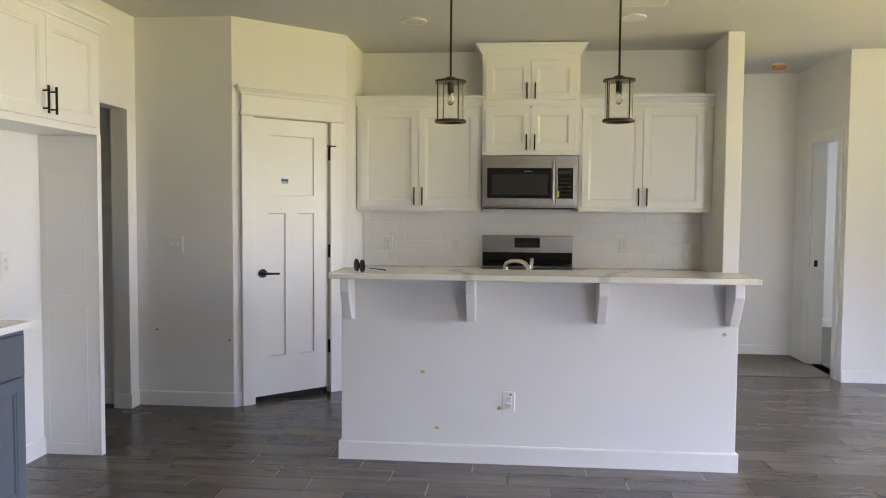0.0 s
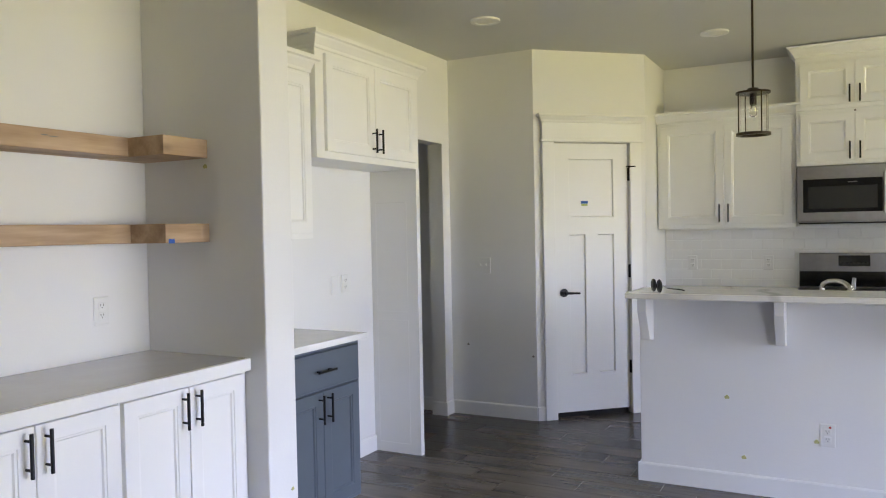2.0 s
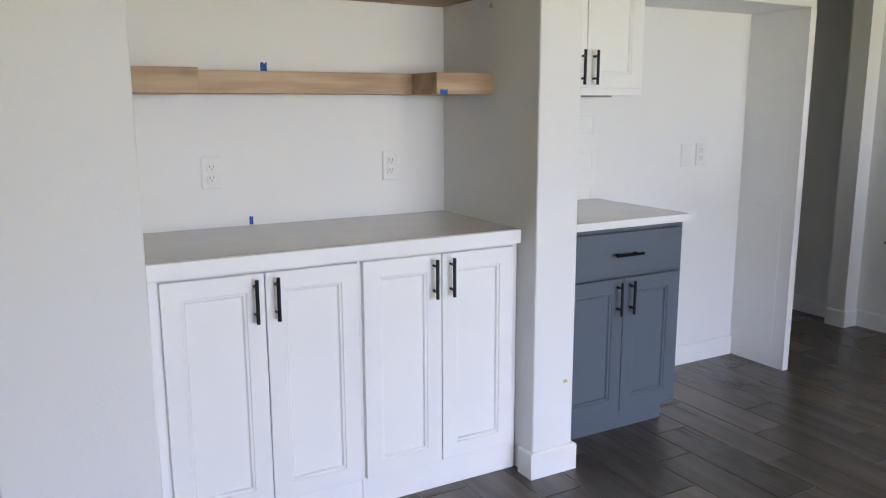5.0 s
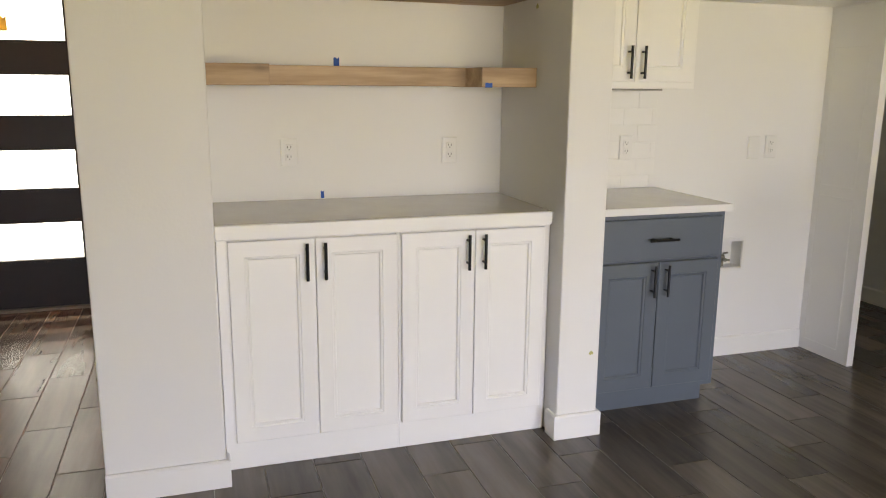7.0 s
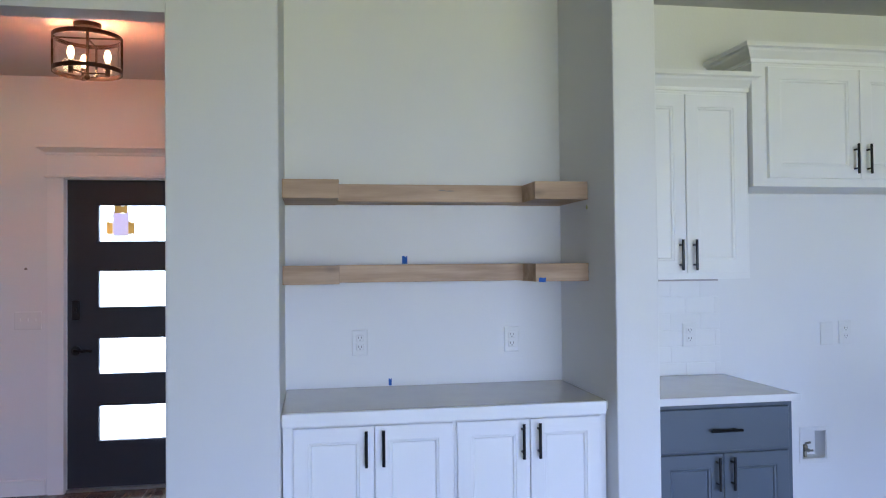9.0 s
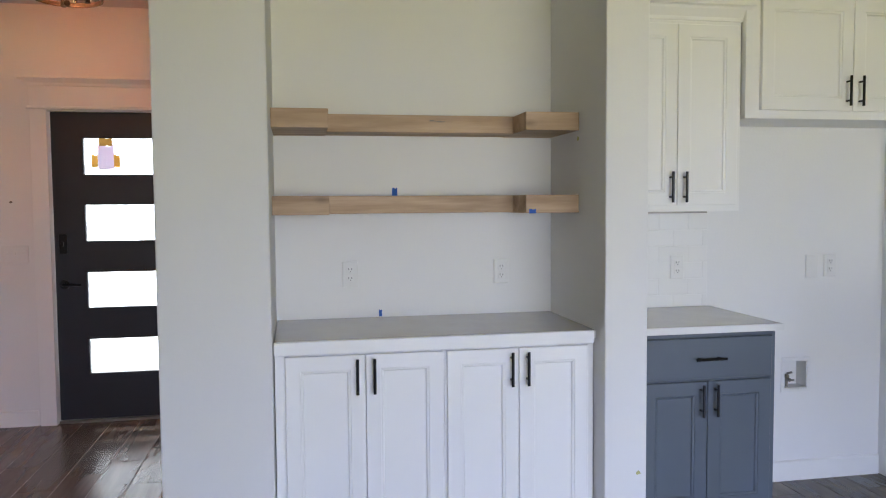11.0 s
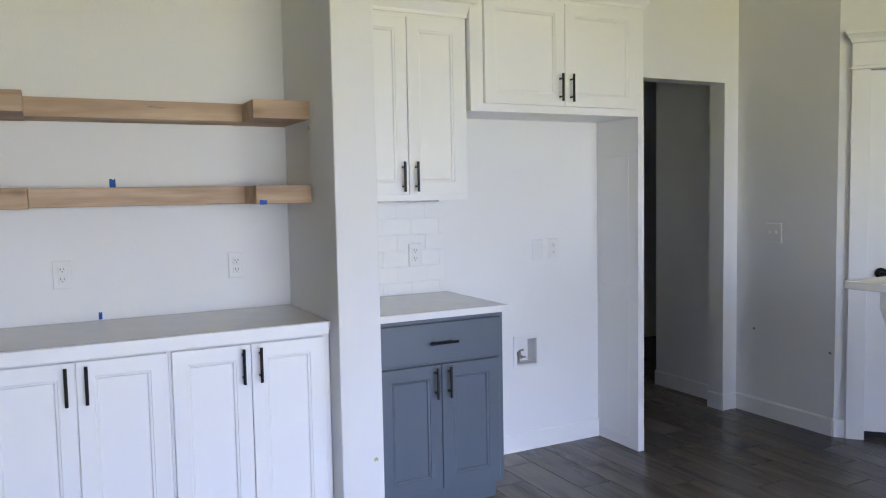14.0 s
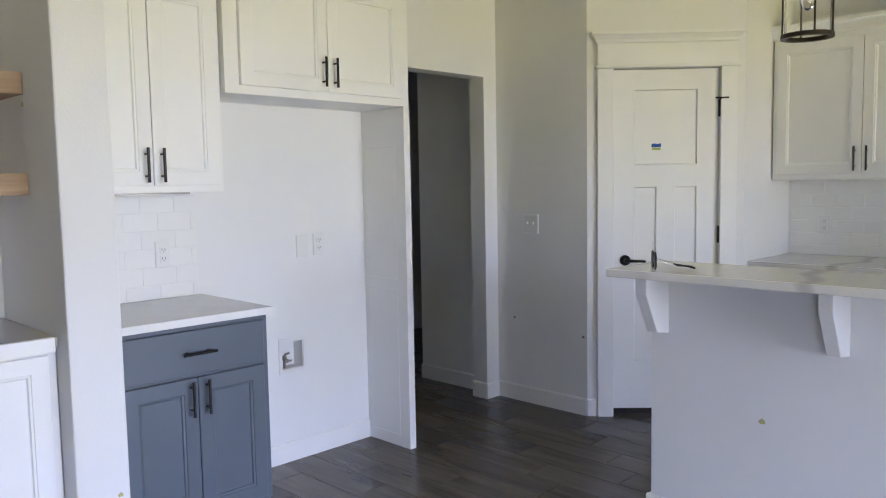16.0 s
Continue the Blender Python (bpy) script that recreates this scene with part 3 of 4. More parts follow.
outlet(W(1.35, 1.113))
outlet(W(2.053, 1.112))
outlet(pose(WX + 0.009, 2.937, 1.111, 0, 0, 90), "white duplex outlet on the tiles")
outlet(W(3.68, 1.098), "white blank wall plate", blank=True)
outlet(W(3.784, 1.101))
outlet(pose(-0.007, 4.206, 0.347), "white outlet with a red dot on the island", red=True)
switch(pose(-2.352, 5.21, 1.142), 2)
switch(pose(-4.52, -0.667, 1.124, 0, 0, 90), 3)
for x in (-1.05, -0.47, 0.93):
    outlet(pose(x, 6.516, 1.107), "white duplex outlet on the tiles")

# recessed water box with a valve, set into a hole in the wall
wb = thing("water_box", W(3.6015, 0.546), "white recessed ice-maker box with a brass valve", "water box")
for x0, x1, z0, z1 in ((-0.083, 0.083, 0.072, 0.090), (-0.083, 0.083, -0.090, -0.072), (-0.083, -0.065, -0.072, 0.072), (0.065, 0.083, -0.072, 0.072)):
    bm = bmesh.new()
    box(bm, x0, x1, -0.005, 0.0, z0, z1, bevel=0.001)
    part("flange", bm, M_PLASTIC, wb)
for x0, x1, z0, z1 in ((-0.065, 0.065, 0.068, 0.072), (-0.065, 0.065, -0.072, -0.068), (-0.065, -0.061, -0.068, 0.068), (0.061, 0.065, -0.068, 0.068)):
    bm = bmesh.new()
    box(bm, x0, x1, 0.0, 0.080, z0, z1)
    part("box_side", bm, M_PLASTIC, wb)
bm = bmesh.new()
box(bm, -0.065, 0.065, 0.080, 0.084, -0.072, 0.072)
part("box_back", bm, M_PLASTIC, wb)
bm = bmesh.new()
cyl(bm, (-0.026, 0.035, -0.068), (-0.026, 0.035, -0.005), 0.008, seg=12)
cyl(bm, (-0.026, 0.035, -0.030), (-0.026, 0.008, -0.030), 0.010, seg=12)
ball(bm, (-0.026, 0.035, -0.018), 0.014, seg=12)
valve = part("valve", bm, M_BRASS, wb, "brass shut-off valve", smooth=True)
bm = bmesh.new()
box(bm, -0.044, -0.002, 0.002, 0.009, -0.035, -0.025, bevel=0.002)
part("valve_handle", bm, M_STEEL, valve)
bm = bmesh.new()
cyl(bm, (-0.026, 0.03, 0.0), (0.0, 0.03, 0.004), 0.006, seg=10)
part("outlet_stub", bm, M_STEEL, valve)


# ---- shelves in the niche ----
def wood_shelf(z0, z1, label):
    t = thing("wooden_shelf", pose(WX, 1.022, 0, 0, 0, 90), label, "shelf", "niche shelves")
    bm = bmesh.new()
    box(bm, 0.224, 1.041, -0.18, 0.0, z0 + 0.002, z1 + 0.001, bevel=0.002)
    part("back_beam", bm, M_WOOD, t)
    for a, b in ((0.001, 0.225), (1.040, 1.273)):
        bm = bmesh.new()
        box(bm, a, b, -0.375, 0.0, z0, z1, bevel=0.002)
        part("end_block", bm, M_WOOD, t)
    return t


wood_shelf(1.732, 1.808, "knotty light-brown wooden shelf beam with two end blocks")
wood_shelf(1.386, 1.462, "light-brown wooden shelf beam with two end blocks and blue tape")


bm = bmesh.new()
ball(bm, (0, 0, 0), 0.016, 1.0, 0.10, 0.16, seg=10)
ball(bm, (0.035, 0, -0.003), 0.022, 1.0, 0.07, 0.10, seg=10)
tagged(link("wood_crack", bm, M_DIRT), "dark crack in the upper shelf beam", "crack").matrix_world = pose(WX + 0.1805, 1.70, 1.785, 0, 0, 90)


def tape(name, m, w, h, material, label):
    bm = bmesh.new()
    n = 4
    for i in range(n):
        x0, x1 = w * i / n - w / 2, w * (i + 1) / n - w / 2
        vs = [bm.verts.new((x, -0.0012 - 0.0008 * (k % 2), z)) for k, (x, z) in enumerate(((x0, 0), (x1, 0), (x1, h * (1 + 0.08 * math.sin(i * 2.1 + 1))), (x0, h * (1 + 0.08 * math.sin(i * 2.1)))))]
        bm.faces.new(vs)
    bmesh.ops.remove_doubles(bm, verts=bm.verts, dist=0.0003)
    bmesh.ops.solidify(bm, geom=bm.faces[:], thickness=0.0006)
    ob = tagged(link(name, bm, material), label, "tape")
    ob.matrix_world = m
    return ob


tape("painters_tape", W(1.556, 1.466), 0.024, 0.034, M_TAPEBLUE, "small piece of blue tape on the niche wall")
tape("painters_tape", W(1.485, 0.917), 0.014, 0.03, M_TAPEBLUE, "small piece of blue tape above the niche counter")
tape("painters_tape", pose(-2.255, 2.09, 1.384, 0, 0, 90), 0.03, 0.018, M_TAPEBLUE, "small piece of blue tape on the shelf end")
tape("painters_tape", pose(-2.25, 2.49, 0.917, 0, 0, 90), 0.03, 0.03, M_TAPEBLUE, "small piece of blue tape beside the post")


def smudge(m, r, material=None, label="small dab of putty on the wall"):
    bm = bmesh.new()
    ball(bm, (0, 0, 0), r, 1, 0.12, 0.8, seg=10)
    for v in bm.verts:
        v.co *= 1 + 0.25 * math.sin(5 * v.co.x / r + 3 * v.co.z / r)
    ob = tagged(link("wall_mark", bm, material or M_PUTTY, smooth=True), label, "wall mark")
    ob.matrix_world = m


smudge(pose(-2.49, 5.21, 0.538), 0.010, M_DIRT, "small dark hole mark on the wall")
smudge(pose(-1.962, 5.21, 0.473), 0.010, M_DIRT, "small dark hole mark on the wall")
for x, z in ((-0.482, 0.502), (-0.40, 0.19), (-0.055, 0.31), (1.14, 0.745)):
    smudge(pose(x, 4.2045, z), 0.013)
smudge(pose(FX, 2.44, 0.35, 0, 0, 90), 0.010)
smudge(pose(-2.27, 2.296, 1.70), 0.012)
smudge(pose(-4.52, -0.68, 1.46, 0, 0, 90), 0.010, M_DIRT, "small scuff on the entry wall")


# ---- pantry door ----
def lever(parent, x, z, sign, y=0.0):
    bm = bmesh.new()
    cyl(bm, (x, y, z), (x, y - 0.012, z), 0.031, seg=24)
    cyl(bm, (x, y - 0.012, z), (x, y - 0.045, z), 0.011, seg=14)
    cyl(bm, (x, y - 0.045, z), (x + sign * 0.11, y - 0.05, z - 0.004), 0.0095, 0.007, seg=12)
    ball(bm, (x, y - 0.045, z), 0.0125, seg=12)
    return part("lever_handle", bm, M_BLACK, parent, "black lever handle", smooth=True)


pd = thing("pantry_door", DIAG, "white three-panel craftsman door, closed, with black hardware", "door")
pd["kind"] = "structure"
DX0, DX1, DZ0, DZ1 = D0 + 0.004, D1 - 0.004, 0.043, DH - 0.005
bm = bmesh.new()
st = 0.122
mid0, mid1 = 1.362, 1.492
xm = (DX0 + DX1) / 2
box(bm, DX0, DX0 + st, 0.006, 0.042, DZ0, DZ1)
box(bm, DX1 - st, DX1, 0.006, 0.042, DZ0, DZ1)
box(bm, DX0 + st, DX1 - st, 0.006, 0.042, DZ1 - 0.115, DZ1)
box(bm, DX0 + st, DX1 - st, 0.006, 0.042, mid0, mid1)
box(bm, DX0 + st, DX1 - st, 0.006, 0.042, DZ0, DZ0 + 0.282)
box(bm, xm - 0.052, xm + 0.052, 0.006, 0.042, DZ0 + 0.282, mid0)
part("frame", bm, M_TRIM, pd)
for x0, x1, z0, z1 in ((DX0 + st, DX1 - st, mid1, DZ1 - 0.115), (DX0 + st, xm - 0.052, DZ0 + 0.282, mid0), (xm + 0.052, DX1 - st, DZ0 + 0.282, mid0)):
    bm = bmesh.new()
    rings(bm, x0, x1, z0, z1, [(0, 0.0065), (0.004, 0.016), (0.006, 0.018)])
    part("panel", bm, M_TRIM, pd)
lever(pd, DX0 + 0.068, 0.933, 1, 0.006)
for z in (0.355, 1.08, 1.81):
    bm = bmesh.new()
    cyl(bm, (DX1 + 0.004, -0.008, z - 0.05), (DX1 + 0.004, -0.008, z + 0.05), 0.0075, seg=10)
    box(bm, DX1 - 0.004, DX1 + 0.010, -0.004, 0.008, z - 0.048, z + 0.048)
    hg = part("hinge", bm, M_BLACK, pd, "black butt hinge")
    if z > 1.5:
        bm = bmesh.new()
        cyl(bm, (DX1 - 0.03, -0.03, z + 0.056), (DX1 + 0.045, -0.03, z + 0.056), 0.005, seg=8)
        cyl(bm, (DX1 + 0.004, -0.03, z + 0.056), (DX1 + 0.004, -0.004, z + 0.05), 0.006, seg=8)
        part("pin_stop", bm, M_BLACK, hg)
# near-black block paints the shade in the gap below the door
bm = bmesh.new()
box(bm, D0, D1, 0.044, 0.118, 0.0, 0.042)
part("gap_shade_block", bm, M_DARKGAP, pd, "near-black block for the shade in the gap under the door")
tape("painters_tape", DIAG @ pose(DX0 + 0.25, 0.015, 1.592), 0.055, 0.02, M_TAPEBLUE, "blue tape on the pantry door")
tape("painters_tape", DIAG @ pose(DX0 + 0.25, 0.015, 1.576), 0.05, 0.013, M_TAPEGREEN, "green tape on the pantry door")

# ---- front door ----
fd = thing("front_door", ENTRY, "dark navy front door with four glowing frosted lites", "door")
fd["kind"] = "structure"
FY0, FY1 = -0.438, 0.478
P0, P1 = -0.246, 0.286
lites = [(0.321, 0.555), (0.76, 0.998), (1.20, 1.441), (1.634, 1.876)]
bm = bmesh.new()
box(bm, FY0, P0, 0.03, 0.075, 0.02, 2.042)
box(bm, P1, FY1, 0.03, 0.075, 0.02, 2.042)
zs = [0.02] + [z for p in lites for z in p] + [2.042]
for i in range(0, len(zs), 2):
    box(bm, P0, P1, 0.03, 0.075, zs[i], zs[i + 1])
part("slab", bm, M_DOORDARK, fd)
for z0, z1 in lites:
    bm = bmesh.new()
    box(bm, P0, P1, 0.048, 0.054, z0, z1)
    pane = part("lite", bm, M_FROST, fd, "frosted glass lite")
    pane.visible_shadow = False
    bm = bmesh.new()
    for a, b, c, d in ((P0 - 0.012, P1 + 0.012, z0 - 0.012, z0 + 0.003), (P0 - 0.012, P1 + 0.012, z1 - 0.003, z1 + 0.012), (P0 - 0.012, P0 + 0.003, z0 + 0.003, z1 - 0.003), (P1 - 0.003, P1 + 0.012, z0 + 0.003, z1 - 0.003)):
        box(bm, a, b, 0.023, 0.030, c, d, bevel=0.002)
    part("lite_frame", bm, M_DOORDARK, fd)
lever(fd, FY0 + 0.055, 0.919, 1, 0.03)
bm = bmesh.new()
box(bm, FY0 + 0.03, FY0 + 0.08, 0.012, 0.03, 1.12, 1.25, bevel=0.006)
box(bm, FY0 + 0.048, FY0 + 0.062, -0.004, 0.014, 1.17, 1.20, bevel=0.003)
part("deadbolt", bm, M_BLACK, fd, "black deadbolt escutcheon")
bm = bmesh.new()
box(bm, FY0, FY1, -0.005, 0.09, 0.0, 0.018, bevel=0.003)
part("threshold", bm, M_STEEL, fd, "metal threshold")
for a, b in ((-0.46, -0.445), (0.485, 0.50)):
    bm = bmesh.new()
    box(bm, a, b, 0.0, 0.115, 0, 2.05)
    part("jamb", bm, M_TRIM, fd)
bm = bmesh.new()
box(bm, -0.445, 0.485, 0.0, 0.115, 2.043, 2.0545)
part("jamb", bm, M_TRIM, fd)
PP = pose(-4.52 - 0.044, 0, 0, 0, 0, 90)
tape("paper_note", PP @ pose(-0.108, 0, 1.672), 0.10, 0.16, M_PAPER, "lilac paper taped to the front door glass")
for x, z, w, h in ((-0.108, 1.825, 0.082, 0.05), (-0.178, 1.685, 0.04, 0.08), (-0.040, 1.685, 0.04, 0.08)):
    tape("yellow_tape", PP @ pose(x, -0.003, z), w, h, M_TAPEYELLOW, "yellow tape holding the paper note")

# ---- entry ceiling light ----
LX, LY = -3.33, 0.012
el = thing("ceiling_light", pose(LX, LY, 0), "lit bronze drum ceiling light with three candle bulbs", "ceiling light")
zt, zb, R = 2.640, 2.470, 0.168
bm = bmesh.new()
cyl(bm, (0, 0, CEIL - 0.022), (0, 0, CEIL), 0.065, 0.068, seg=24)
part("canopy", bm, M_BRONZE, el, smooth=True)
bm = bmesh.new()
cyl(bm, (0, 0, zb - 0.02), (0, 0, CEIL - 0.02), 0.008, seg=12)
ball(bm, (0, 0, zb - 0.03), 0.016, seg=12)
part("stem", bm, M_BRONZE, el, smooth=True)
for z in (zt, zb):
    bm = bmesh.new()
    ring(bm, (0, 0), R - 0.006, R, z - 0.011, z + 0.011)
    part("hoop", bm, M_BRONZE, el)
for k in range(3):
    a = radians((88, 180, 272)[k])
    bm = bmesh.new()
    cyl(bm, (R * math.cos(a), R * math.sin(a), zb), (R * math.cos(a), R * math.sin(a), zt), 0.006, seg=8)
    part("upright", bm, M_BRONZE, el)
    bm = bmesh.new()
    cyl(bm, (0, 0, zt), (R * math.cos(a), R * math.sin(a), zt), 0.0045, seg=8)
    part("spoke", bm, M_BRONZE, el)
    a = radians(20 + 120 * k + 65)
    cx, cy = 0.10 * math.cos(a), 0.10 * math.sin(a)
    bm = bmesh.new()
    cyl(bm, (0, 0, zb - 0.01), (cx, cy, zb - 0.01), 0.005, seg=8)
    cyl(bm, (cx, cy, zb - 0.028), (cx, cy, zb + 0.035), 0.012, seg=12)
    arm = part("arm", bm, M_BRONZE, el)
    bm = bmesh.new()
    ball(bm, (cx, cy, zb + 0.075), 0.017, sz=2.1, seg=12)
    part("bulb", bm, M_BULB, arm, "lit candle bulb", smooth=True)
    lamp("candle_bulb", "POINT", 60.0, (1.0, 0.27, 0.09), Matrix.Translation((LX + cx, LY + cy, zb + 0.075)), radius=0.02)
bm = bmesh.new()
ring(bm, (0, 0), R - 0.012, R - 0.009, zb + 0.012, zt - 0.012)
dg = part("drum_glass", bm, M_GLASS, el, "clear glass drum", smooth=True)
dg.visible_shadow = False

# ---- island ----
IX0, IX1, IY = -0.940, 1.21, 4.205
isl = solid("island_wall", [(IX0, IX1, IY, IY + 0.05, 0, 1.043)], M_WALL, "white painted knee wall of the island", "island", kind="thing", bevel=0.004)
del isl["kind"]
baseboard(pose(IX0 - 0.014, IY, 0), IX1 - IX0 + 0.028, "white baseboard along the island")
baseboard(pose(IX0, IY + 0.05, 0, 0, 0, -90), 0.05)
baseboard(pose(IX1, IY, 0, 0, 0, 90), 0.05)
bt = bmesh.new()
box(bt, -0.932, 1.216, 3.855, IY + 0.052, 1.044, 1.074, bevel=0.004)
tagged(link("bar_top", bt, M_VEIN), "white quartz raised bar top with grey veins on the island", "countertop")


def corbel(x):
    bm = bmesh.new()
    prof = [(0, 1.043), (-0.178, 1.043), (-0.178, 0.960), (-0.090, 0.802), (0, 0.788)]
    a = [bm.verts.new((x - 0.024, IY + y, z)) for y, z in prof]
    b = [bm.verts.new((x + 0.024, IY + y, z)) for y, z in prof]
    n = len(prof)
    for i in range(n):
        bm.faces.new((a[i], b[i], b[(i + 1) % n], a[(i + 1) % n]))
    bm.faces.new(a)
    bm.faces.new(b[::-1])
    bmesh.ops.bevel(bm, geom=bm.edges[:], offset=0.003, segments=1, affect="EDGES")
    t = tagged(link("corbel", bm, M_TRIM), "white painted wooden corbel under the bar top", "corbel", "island corbels")
    return t


for x in (-0.886, -0.213, 0.478, 1.163):
    corbel(x)

# working side of the island
for i in range(3):
    cabinet("island_cabinet", pose(IX0 + 0.02 + 0.70 * (i + 1), IY + 0.655, 0, 0, 0, 180), "blue-grey painted base cabinet on the working side of the island", 0.70, 0.60, 0, 0.878, 2, M_BLUE, toe=0.1, pulls="high", group="island cabinets")
countertop("island_countertop", IX0, IX1, IY + 0.056, IY + 0.69, 0.880, 0.912, M_VEIN, "white quartz working top behind the raised bar")
fa = thing("faucet", pose(0.10, 4.47, 0.913), "chrome kitchen faucet standing at the island sink", "faucet")
bm = bmesh.new()
cyl(bm, (0, 0, -0.001), (0, 0, 0.02), 0.027, 0.024, seg=20)
cyl(bm, (0, 0, 0.02), (0, 0, 0.17), 0.019, 0.016, seg=20)
part("base", bm, M_CHROME, fa, smooth=True)
bm = bmesh.new()
prev = None
for k in range(13):
    a = math.pi * k / 12
    q = Vector((-0.012 - 0.062 * (1 - math.cos(a)), 0.05 * (1 - math.cos(a)), 0.160 + 0.034 * math.sin(a) - 0.010 * k / 12))
    if prev is not None:
        cyl(bm, prev, q, 0.014, seg=14)
        ball(bm, q, 0.014, seg=12)
    prev = q
cyl(bm, prev, prev + Vector((0, 0, -0.045)), 0.014, 0.017, seg=14)
part("spout", bm, M_CHROME, fa, smooth=True)
bm = bmesh.new()
cyl(bm, (0.012, 0, 0.15), (0.018, -0.008, 0.212), 0.012, 0.009, seg=12)
part("lever", bm, M_CHROME, fa, smooth=True)
sk = thing("sink", pose(0.05, 4.70, 0.914), "stainless undermount sink in the island top", "sink")
bm = bmesh.new()
box(bm, -0.34, 0.34, -0.17, 0.17, -0.001, 0.0015, bevel=0.0005)
part("rim", bm, M_STEEL, sk)
bm = bmesh.new()
box(bm, -0.32, 0.32, -0.15, 0.15, 0.0016, 0.003)
part("basin", bm, M_SCREEN, sk)

# sunglasses standing on the bar, their temples crossing on the stone
sg = thing("sunglasses", pose(-0.79, 3.955, 1.107, 0, 0, 37), "black sunglasses standing on the bar with crossed temples", "sunglasses")
for k in (-1, 1):
    bm = bmesh.new()
    bmesh.ops.create_uvsphere(bm, u_segments=16, v_segments=10, radius=0.031, matrix=Matrix.Translation((0, k * 0.034, 0)) @ Matrix.Diagonal((0.13, 0.95, 1, 1)))
    lens = part("lens", bm, M_GLOSSBLACK, sg, "dark lens", smooth=True)
    bm = bmesh.new()
    prev = None
    for i in range(21):
        a = 2 * math.pi * i / 20
        q = Vector((0, k * 0.034 + 0.0305 * math.cos(a), 0.0315 * math.sin(a)))
        if prev is not None:
            cyl(bm, prev, q, 0.0022, seg=6)
        prev = q
    part("rim", bm, M_BLACK, lens)
    bm = bmesh.new()
    cyl(bm, (0, k * 0.066, 0.006), (0.075, k * 0.030, -0.018), 0.0011, seg=6)
    temple = part("temple", bm, M_STEEL, sg, "thin metal temple")
    bm = bmesh.new()
    cyl(bm, (0.075, k * 0.030, -0.018), (0.125, -k * 0.012, -0.024), 0.0026, 0.0034, seg=8)
    cyl(bm, (0.125, -k * 0.012, -0.024), (0.142, -k * 0.026, -0.0285), 0.0034, 0.0038, seg=8)
    part("temple_tip", bm, M_BLACK, temple, "black temple tip")
bm = bmesh.new()
cyl(bm, (0, -0.006, 0.008), (0, 0.006, 0.008), 0.0022, seg=8)
part("bridge", bm, M_STEEL, sg)


# ---- pendants ----
def pendant(x, y):
    t = thing("pendant_light", pose(x, y, 0), "unlit bronze pendant with a clear glass cylinder over the island", "pendant light", "island pendants")
    zb, zt, R = 1.868, 2.085, 0.080
    bm = bmesh.new()
    cyl(bm, (0, 0, CEIL - 0.02), (0, 0, CEIL), 0.06, 0.063, seg=24)
    part("canopy", bm, M_BRONZE, t, smooth=True)
    bm = bmesh.new()
    cyl(bm, (0, 0, zt), (0, 0, 2.565), 0.006, seg=10)
    part("rod", bm, M_BRONZE, t)
    for z0, z1 in ((2.57, 2.62), (2.615, 2.665), (2.66, 2.70)):
        bm = bmesh.new()
        n = 14
        prev = None
        for k in range(n + 1):
            a = 2 * math.pi * k / n
            q = Vector((0.010 * math.cos(a), 0.0, (z0 + z1) / 2 + (z1 - z0) * 0.55 * math.sin(a)))
            if z0 == 2.615:
                q = Vector((0, q.x, q.z))
            if prev is not None:
                cyl(bm, prev, q, 0.0022, seg=6)
            prev = q
        part("chain_link", bm, M_BRONZE, t)
    bm = bmesh.new()
    cyl(bm, (0, 0, zt - 0.004), (0, 0, zt + 0.006), R + 0.004, seg=36)
    cyl(bm, (0, 0, zt + 0.006), (0, 0, zt + 0.024), 0.036, 0.026, seg=24)
    part("cap", bm, M_BRONZE, t, smooth=True)
    bm = bmesh.new()
    ring(bm, (0, 0), R - 0.014, R + 0.004, zb, zb + 0.014)
    part("bottom_hoop", bm, M_BRONZE, t)
    for k in range(4):
        a = radians(35 + 90 * k)
        bm = bmesh.new()
        cyl(bm, (R * math.cos(a), R * math.sin(a), zb + 0.01), (R * math.cos(a), R * math.sin(a), zt), 0.0035, seg=8)
        part("upright", bm, M_BRONZE, t)
    bm = bmesh.new()
    cyl(bm, (0, 0, zt - 0.06), (0, 0, zt), 0.017, seg=16)
    so = part("socket", bm, M_BRONZE, t, smooth=True)
    bm = bmesh.new()
    ball(bm, (0, 0, zt - 0.092), 0.021, sz=1.6, seg=16)
    b = part("bulb", bm, M_BULBOFF, so, "clear unlit bulb", smooth=True)
    b.visible_shadow = False
    bm = bmesh.new()
    ring(bm, (0, 0), R - 0.010, R - 0.007, zb + 0.014, zt - 0.004)
    g = part("glass_cylinder", bm, M_GLASS, t, "clear glass cylinder", smooth=True)
    g.visible_shadow = False


pendant(-0.336, 4.16)
pendant(0.553, 4.16)

# ---- back wall cabinets and appliances; faces at y = 6.20 ----
UY = 6.215
cabinet("wall_cabinet", pose(-1.262, UY, 0), "white wall cabinet with two doors and crown beside the microwave", 1.012, 0.305, 1.389, 2.222, 2, M_CAB, crown=CROWN, frame=0.03, group="kitchen wall cabinets", pull_len=0.14)
cabinet("wall_cabinet", pose(0.524, UY, 0), "white wall cabinet with two doors and crown beside the microwave", 1.032, 0.305, 1.389, 2.222, 2, M_CAB, crown=CROWN, left=0.022, right=0.066, door_bottom=1.419, group="kitchen wall cabinets", pull_len=0.14)
tc = cabinet("wall_cabinet", pose(-0.246, UY - 0.045, 0), "white stacked cabinet above the microwave with a tall crown", 0.766, 0.35, 1.832, 2.232, 2, M_CAB, frame=0.03, pull_len=0.125, drop=0.068)
